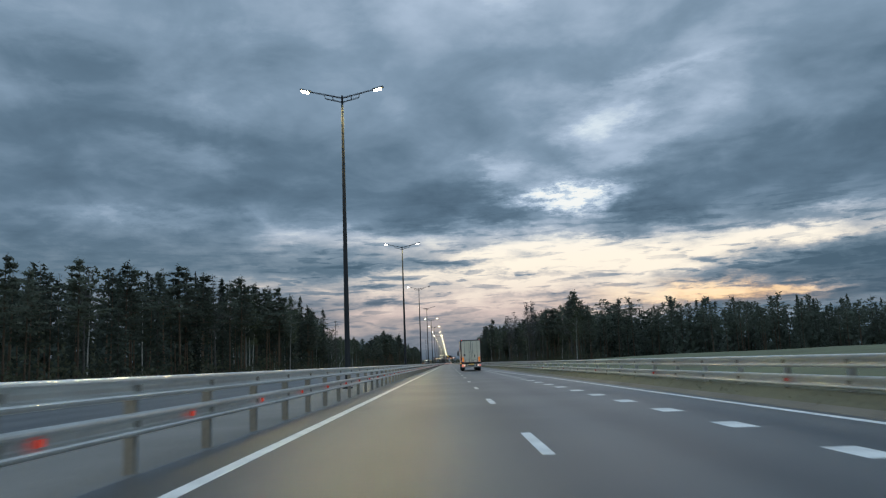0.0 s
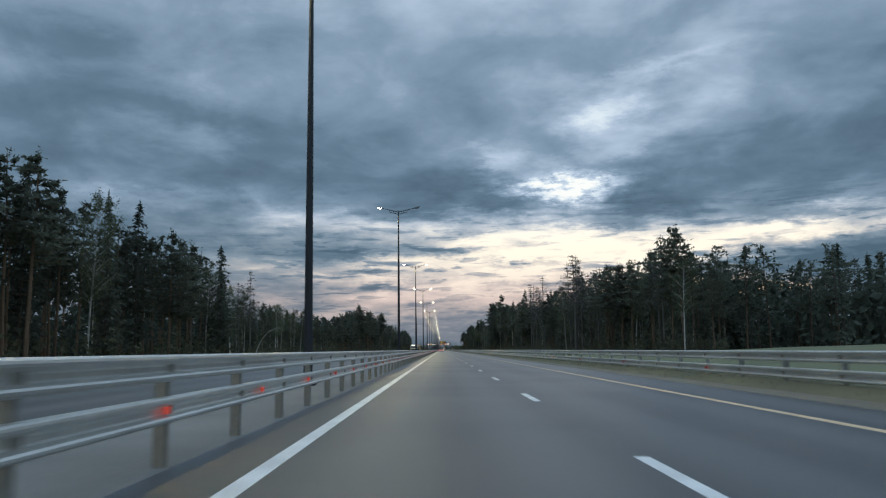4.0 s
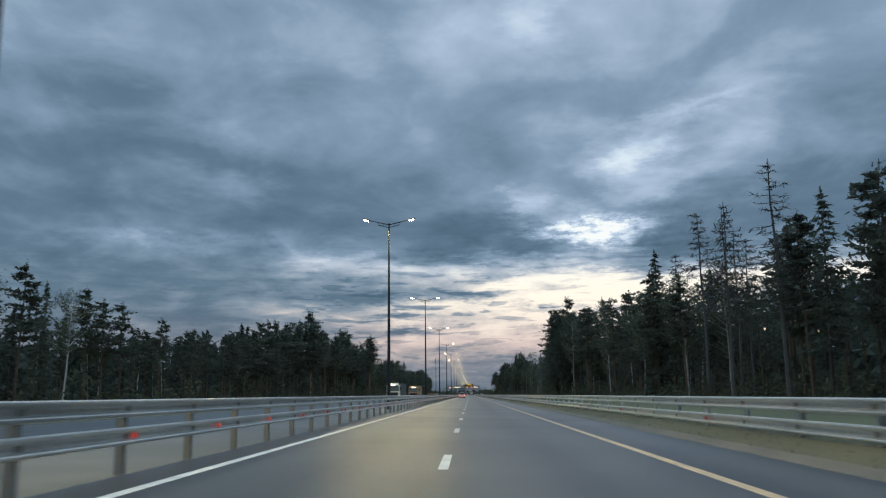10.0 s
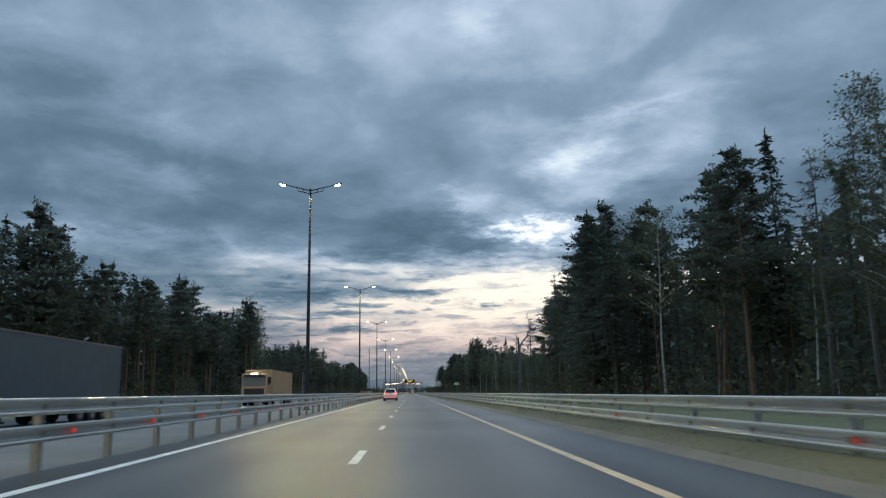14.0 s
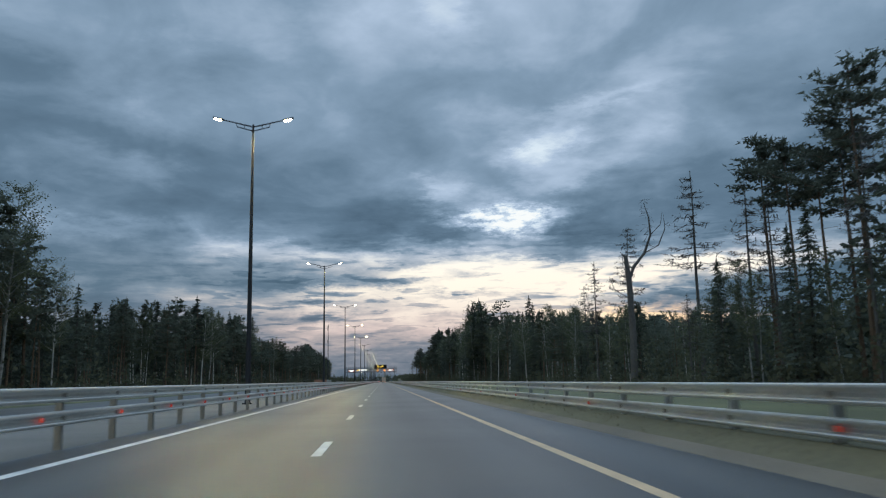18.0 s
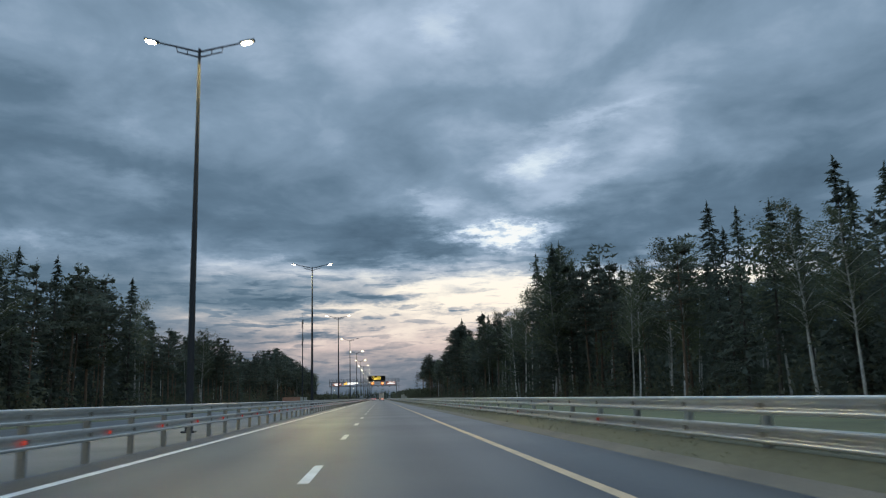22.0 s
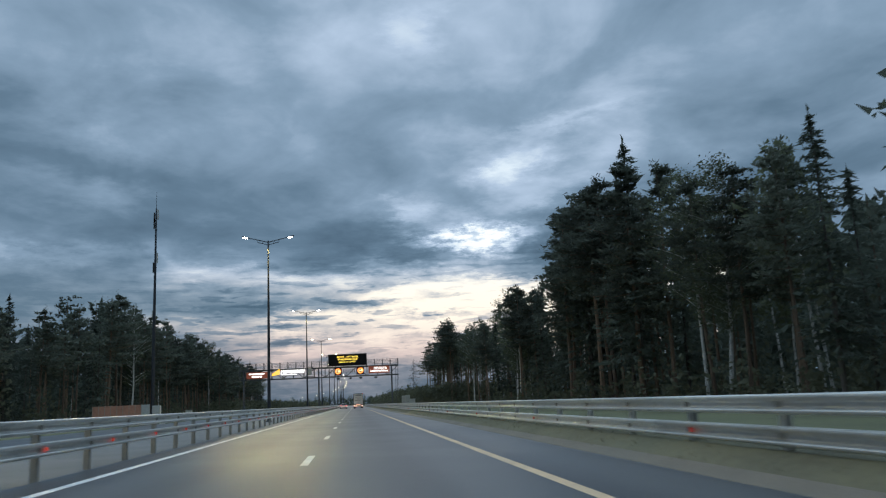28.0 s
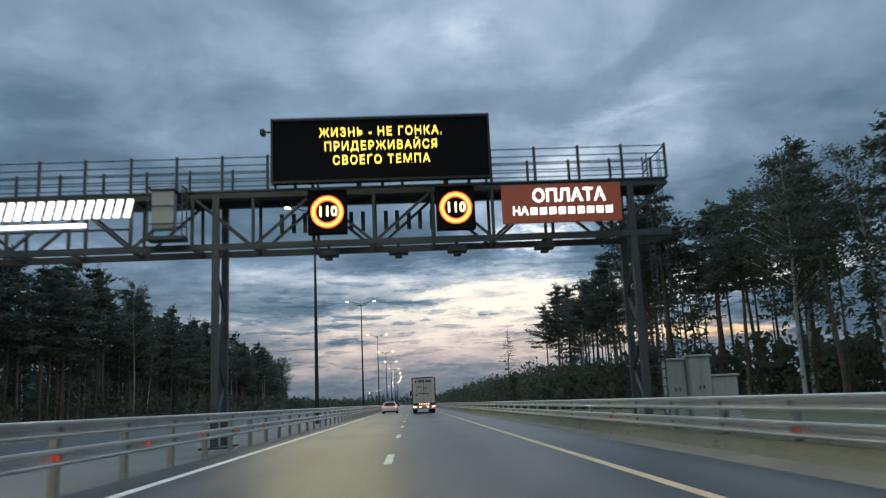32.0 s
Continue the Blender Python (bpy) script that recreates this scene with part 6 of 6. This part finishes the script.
def gantry():
    h = holder("sign_gantry", pose(0, 1044.3, 0), "dark steel truss gantry carrying lit signs over the motorway", "gantry")
    for y in (GYF, GYB):
        for z, r in ((6.5, 0.10), (8.25, 0.09)):
            bars("chord", [((GX0, y, z), (GX1, y, z))], r, h)
        x, up = GX0, True
        while x < GX1 - 1:
            bars("upright", [((x, y, 6.5), (x, y, 8.25))], 0.05, h)
            bars("diagonal", [((x, y, 6.5 if up else 8.25), (x + 2.02, y, 8.25 if up else 6.5))], 0.045, h)
            x, up = x + 2.02, not up
    x = GX0
    while x <= GX1 + 0.01:
        bars("cross_member", [((x, GYF, 6.5), (x, GYB, 6.5))], 0.05, h)
        bars("cross_member", [((x, GYF, 8.25), (x, GYB, 8.25))], 0.05, h)
        x += 2.02
    quick("walkway", GANTRY, h, (GX0, GX1, GYF - 0.15, GYB + 0.15, 8.36, 8.42))
    for y in (GYF - 0.12, GYB + 0.12):
        x = GX0
        while x <= GX1 + 0.01:
            bars("rail_post", [((x, y, 8.4), (x, y, 9.62))], 0.042, h)
            x += 1.515
        for z in (8.72, 9.0, 9.28, 9.55):
            bars("hand_rail", [((GX0, y, z), (GX1, y, z))], 0.016, h)
    for x in (GX0, GX1):
        bars("hand_rail", [((x, GYF - 0.12, 9.55), (x, GYB + 0.12, 9.55))], 0.016, h)
    for x in (-16.2, -2.07, 12.0):
        for y in (GYF, GYB):
            col = bars("column", [((x, y, -0.3), (x, y, 8.25))], 0.11, h)
            quick("foot_plate", GANTRY, col, (x - 0.4, x + 0.4, y - 0.4, y + 0.4, -0.15, 0.02))
        rows, z, up = [], 0.6, True
        while z < 6:
            rows.append(((x, GYF if up else GYB, z), (x, GYB if up else GYF, z + 1.3)))
            z, up = z + 1.3, not up
        bars("column_bracing", rows, 0.045, h)
    # ladder up the right-hand column, with its hoops
    rows = [((12.75, 0.3, 0), (12.75, 0.3, 9.4)), ((12.75, 0.8, 0), (12.75, 0.8, 9.4))] + [((12.75, 0.3, 0.4 + 0.3 * i), (12.75, 0.8, 0.4 + 0.3 * i)) for i in range(30)]
    bars("ladder", rows, 0.02, h)
    bars("ladder_cage", [((13.3, 0.55, 2.3), (13.3, 0.55, 9.4)), ((13.1, 0.2, 2.3), (13.1, 0.2, 9.4)), ((13.1, 0.9, 2.3), (13.1, 0.9, 9.4))] + [((12.75, 0.2, 2.4 + i), (13.3, 0.2, 2.4 + i)) for i in range(7)] + [((13.3, 0.2, 2.4 + i), (13.3, 0.9, 2.4 + i)) for i in range(7)], 0.014, h)
    for x in (1.68, 4.0, 5.96, 8.9):
        quick("underslung_unit", BLACK, h, (x - 0.32, x + 0.32, GYF - 0.35, GYF + 0.1, 6.02, 6.22), (x - 0.12, x + 0.12, GYF - 0.3, GYF, 5.9, 6.03), (x - 0.05, x + 0.05, GYF - 0.1, GYF, 6.2, 6.45), bevel=0.02)
    # bars of the sign for the other direction, seen from behind
    for k in range(7):
        x = -0.2 + k * 0.82
        quick("sign_back_bar", GANTRY, h, (x, x + 0.14, GYB + 0.2, GYB + 0.3, 7.25, 7.95), (x + 0.42, x + 0.56, GYB + 0.2, GYB + 0.3, 7.25, 7.95))
    return h


gantry()


def message_sign():
    h = holder("message_sign", pose(3.53, 1043.95, 8.62), "black electronic message sign with amber lettering on the gantry", "sign")
    quick("cabinet", SIGN_BLACK, h, (-3.68, 3.68, 0.0, 0.36, -0.1, 2.12), bevel=0.03)
    quick("frame_edge", BLACK, h, (-3.7, 3.7, -0.05, 0.02, 2.05, 2.14), (-3.7, 3.7, -0.05, 0.02, -0.12, -0.05), (-3.7, -3.63, -0.05, 0.02, -0.05, 2.05), (3.63, 3.7, -0.05, 0.02, -0.05, 2.05))
    for body, z in (("ЖИЗНЬ - НЕ ГОНКА.", 1.59), ("ПРИДЕРЖИВАЙСЯ", 1.10), ("СВОЕГО ТЕМПА", 0.61)):
        part("message_line", text_mesh(body, 0.42, LED_AMBER, 0.006, 0.004, 0.88, 1.18), h, "lit amber message lettering", Matrix.Translation((0, -0.012, z)) @ FACE_BACK)
    quick("camera_arm", BLACK, h, (-3.95, -3.7, 0.1, 0.16, 1.7, 1.76), (-4.05, -3.9, -0.1, 0.2, 1.6, 1.78), bevel=0.01)
    quick("mount", GANTRY, h, (-3.0, -2.9, 0.36, 0.5, -0.3, 1.2), (2.9, 3.0, 0.36, 0.5, -0.3, 1.2), (-0.05, 0.05, 0.36, 0.5, -0.3, 1.2))


message_sign()


def limit_sign(x):
    h = holder("speed_limit_sign", pose(x, 1043.98, 7.47), "square black electronic sign showing 110 in a lit red ring", "sign", "speed limit signs")
    quick("cabinet", SIGN_BLACK, h, (-0.65, 0.65, 0.0, 0.28, -0.72, 0.78), bevel=0.03)
    glowing = part("ring", mesh_of("ring", *ring(0.36, 0.56, 0.01), LED_RED), h, "lit red ring", pose(0, -0.011, 0.02))
    part("ring_core", mesh_of("ring_core", *ring(0.405, 0.515, 0.006), LED_ORANGE), glowing, "bright orange middle of the ring", pose(0, -0.008, 0))
    part("digits", text_mesh("110", 0.48, LED_PALE, 0.005, 0.014, 0.92, 1.02), h, "lit pale digits", Matrix.Translation((0, -0.012, 0.02)) @ FACE_BACK)
    quick("hood", BLACK, h, (-0.67, 0.67, -0.12, 0.02, 0.76, 0.80))


limit_sign(1.68)
limit_sign(5.96)


def payment_sign():
    h = holder("payment_sign", pose(9.55, 1044.0, 7.58), "lit brown sign with white lettering on the gantry", "sign")
    quick("panel", SIGN_BROWN, h, (-2.03, 2.03, 0.0, 0.12, -0.70, 0.62), bevel=0.02)
    part("lettering", text_mesh("ОПЛАТА", 0.60, SIGN_WHITE, 0.008, 0.016, 0.98), h, "lit white lettering", Matrix.Translation((0.25, -0.01, 0.2)) @ FACE_BACK)
    part("lettering", text_mesh("НА", 0.38, SIGN_WHITE, 0.008, 0.01), h, "lit white lettering", Matrix.Translation((-1.42, -0.01, -0.3)) @ FACE_BACK)
    for k in range(9):
        quick("lettering_bar", SIGN_WHITE, h, (-1.08 + k * 0.32, -0.85 + k * 0.32, -0.016, 0.0, -0.42, -0.18))


def operator_sign():
    h = holder("operator_sign", pose(-7.8, 1044.0, 7.65), "lit white slanted bars with a yellow striped emblem", "sign")
    quick("backing_frame", GANTRY, h, (-3.1, 3.1, 0.03, 0.08, -0.55, -0.48), (-3.1, 3.1, 0.03, 0.08, 0.48, 0.55))
    for k in range(4):
        vs = []
        for i in range(7):
            a = i / 6
            for o in (0.0, 0.13):
                vs.append((-3.05 + 1.45 * a, -0.01, -0.5 + 0.28 * k * (0.35 + 0.65 * a) + 0.42 * a ** 1.6 * (0.6) + o * (0.6 + 0.8 * a)))
        n = len(vs)
        vs += [(x, 0.03, z) for x, y, z in vs]
        fs = []
        for i in range(6):
            a = 2 * i
            fs += [(a, a + 2, a + 3, a + 1), (a + n, a + n + 1, a + n + 3, a + n + 2), (a + 1, a + 3, a + n + 3, a + n + 1), (a, a + n, a + n + 2, a + 2)]
        part("emblem_stripe", mesh_of("emblem_stripe", vs, fs, SIGN_YELLOW), h, "lit yellow curved stripe")
    for k in range(7):
        x = -1.35 + 0.64 * k
        bm = bmesh.new()
        for b in ((x, x + 0.19, -0.02, 0.05, -0.12, 0.5), (x + 0.33, x + 0.52, -0.02, 0.05, -0.12, 0.5)):
            box(bm, *b)
        bmesh.ops.transform(bm, matrix=Matrix(((1, 0, 0.22, 0), (0, 1, 0, 0), (0, 0, 1, 0), (0, 0, 0, 1))), verts=bm.verts)
        part("letter_block", (bm, SIGN_WHITE), h, "lit white slanted bars")
    quick("small_lettering_bar", SIGN_WHITE, h, (-1.35, 1.6, -0.015, 0.03, -0.42, -0.27))


def district_sign():
    h = holder("notice_sign", pose(-13.65, 1044.0, 7.35), "small lit brown sign with two white lines", "sign")
    quick("panel", SIGN_BROWN, h, (-1.95, 1.95, 0.0, 0.12, -0.6, 0.6), bevel=0.02)
    quick("lettering_bar", SIGN_WHITE, h, (-1.5, 1.4, -0.012, 0.0, 0.15, 0.38))
    for k in range(4):
        quick("lettering_bar", SIGN_WHITE, h, (-0.95 + 0.5 * k, -0.6 + 0.5 * k, -0.012, 0.0, -0.42, -0.08))


payment_sign()
operator_sign()
district_sign()


def gantry_cabinet():
    h = holder("gantry_cabinet", pose(-3.6, 1043.75, 6.7), "pale grey equipment cabinet in a cage on the gantry", "cabinet")
    quick("case", GREY_BOX, h, (-0.42, 0.30, 0.0, 0.42, 0.35, 1.62), bevel=0.03)
    quick("tray", GANTRY, h, (-0.55, 0.65, -0.1, 0.5, -0.02, 0.1))
    rows = [((x, y, 0.1), (x, y, 1.75)) for x in (-0.5, 0.6) for y in (-0.08, 0.48)] + [((-0.5, y, z), (0.6, y, z)) for y in (-0.08, 0.48) for z in (0.5, 1.1, 1.75)] + [((x, -0.08, 1.75), (x, 0.48, 1.75)) for x in (-0.5, 0.6)]
    bars("cage", rows, 0.018, h)
    quick("lid", BLACK, h, (-0.46, 0.36, -0.03, 0.45, 1.62, 1.67))


gantry_cabinet()


# ---- mast, shelter, cabinets and kilometre sign ----
def radio_mast():
    h = holder("radio_mast", pose(-25.7, 1014, -0.5), "slender dark radio mast with small antennas", "mast")
    part("pole", mesh_of("pole", *tube([(0, 0, 0), (0, 0, 12), (0, 0, 24), (0, 0, 33.5)], [0.30, 0.25, 0.18, 0.11], 12), POLE), h)
    part("spire", mesh_of("spire", *tube([(0, 0, 33.4), (0, 0, 36.2)], [0.04, 0.015], 6), POLE), h)
    for z, s in ((32.5, 1), (31.0, -1), (32.0, -1), (25.5, 1), (24.0, -1)):
        quick("antenna", GREY_BOX if s > 0 else BLACK, h, (s * 0.27 - 0.11, s * 0.27 + 0.11, -0.1, 0.1, z - 0.8, z + 0.8), bevel=0.03)
    for z in (12, 24, 30):
        part("flange", mesh_of("flange", *tube([(0, 0, z - 0.06), (0, 0, z + 0.06)], [0.36 - z * 0.005, 0.36 - z * 0.005], 12), POLE), h)
    bars("climbing_rungs", [((-0.2, -0.34 + z * 0.006, z), (0.2, -0.34 + z * 0.006, z)) for z in np.arange(2, 33, 0.8)], 0.012, h)
    part("base_slab", (boxed(-1.6, 1.6, -1.6, 1.6, -0.3, 0.1, 0.04), CONCRETE), h)


radio_mast()


def shelter():
    h = holder("equipment_shelter", pose(-28.9, 1009, -0.45), "low rusty orange fence and grey cabinet at the mast", "shelter")
    for i in range(8):
        quick("fence_panel", ORANGE_BOX, h, (-4.0 + 0.85 * i, -3.18 + 0.85 * i, 0.0, 0.06, 0.15, 2.9), bevel=0.008)
    for i in range(9):
        quick("fence_post", ZINC_DARK, h, (-4.03 + 0.85 * i, -3.97 + 0.85 * i, -0.04, 0.08, -0.2, 2.95))
    quick("pale_panel", GREY_BOX, h, (2.85, 4.0, 0.0, 0.07, 0.15, 2.9), bevel=0.01)
    quick("cabinet", GREY_BOX, h, (4.2, 5.3, 0.6, 1.5, 0.0, 2.7), bevel=0.03)
    quick("cabinet_door", CONCRETE, h, (4.28, 5.22, 0.58, 0.602, 0.2, 2.5))


shelter()


def roadside_cabinet(name, x, y, w, d, t, label):
    h = holder(name, pose(x, y, ground_z(x, y) - 0.05), label, "cabinet", "roadside cabinets")
    quick("plinth", CONCRETE, h, (-w / 2 - 0.1, w / 2 + 0.1, -d / 2 - 0.1, d / 2 + 0.1, -0.2, 0.25), bevel=0.02)
    quick("case", GREY_BOX, h, (-w / 2, w / 2, -d / 2, d / 2, 0.25, t), bevel=0.03)
    for s in (-1, 1):
        dr = quick("door", GREY_BOX, h, (s * w / 4 - w / 4 + 0.03, s * w / 4 + w / 4 - 0.03, -d / 2 - 0.02, -d / 2 + 0.01, 0.35, t - 0.12), bevel=0.006)
        quick("handle", BLACK, dr, (s * 0.08 - 0.02, s * 0.08 + 0.02, -d / 2 - 0.05, -d / 2 - 0.018, t * 0.5, t * 0.5 + 0.15))
    quick("roof", GREY_BOX, h, (-w / 2 - 0.06, w / 2 + 0.06, -d / 2 - 0.08, d / 2 + 0.06, t, t + 0.08), bevel=0.02)


roadside_cabinet("roadside_cabinet", 15.2, 1048.5, 0.8, 0.6, 2.45, "tall pale grey equipment cabinet beside the gantry")
roadside_cabinet("roadside_cabinet", 16.15, 1048.7, 1.0, 0.7, 1.75, "low pale grey equipment cabinet beside the gantry")
roadside_cabinet("roadside_cabinet", 14.4, 1048.9, 0.75, 0.6, 2.35, "pale grey equipment cabinet beside the gantry")
roadside_cabinet("roadside_cabinet", -20.5, 1015, 0.9, 0.7, 2.0, "pale grey cabinet beyond the far carriageway")


def kilometre_sign():
    h = holder("kilometre_sign", pose(11.25, 538.5, -0.1), "small green kilometre sign on a steel post", "sign")
    part("post", mesh_of("post", *tube([(0, 0, -0.2), (0, 0, 2.6)], [0.035, 0.035], 8), ZINC_DARK), h)
    quick("panel", KM_GREEN_GLOW, h, (-0.36, 0.36, -0.06, -0.04, 2.18, 2.55), bevel=0.006)
    quick("border", KM_WHITE_GLOW, h, (-0.34, 0.34, -0.064, -0.06, 2.51, 2.53), (-0.34, 0.34, -0.064, -0.06, 2.20, 2.22), (-0.34, -0.32, -0.064, -0.06, 2.22, 2.51), (0.32, 0.34, -0.064, -0.06, 2.22, 2.51))
    part("digits", text_mesh("133", 0.29, KM_WHITE_GLOW, 0.002, 0.006), h, "white digits", Matrix.Translation((0, -0.063, 2.365)) @ FACE_BACK)


kilometre_sign()
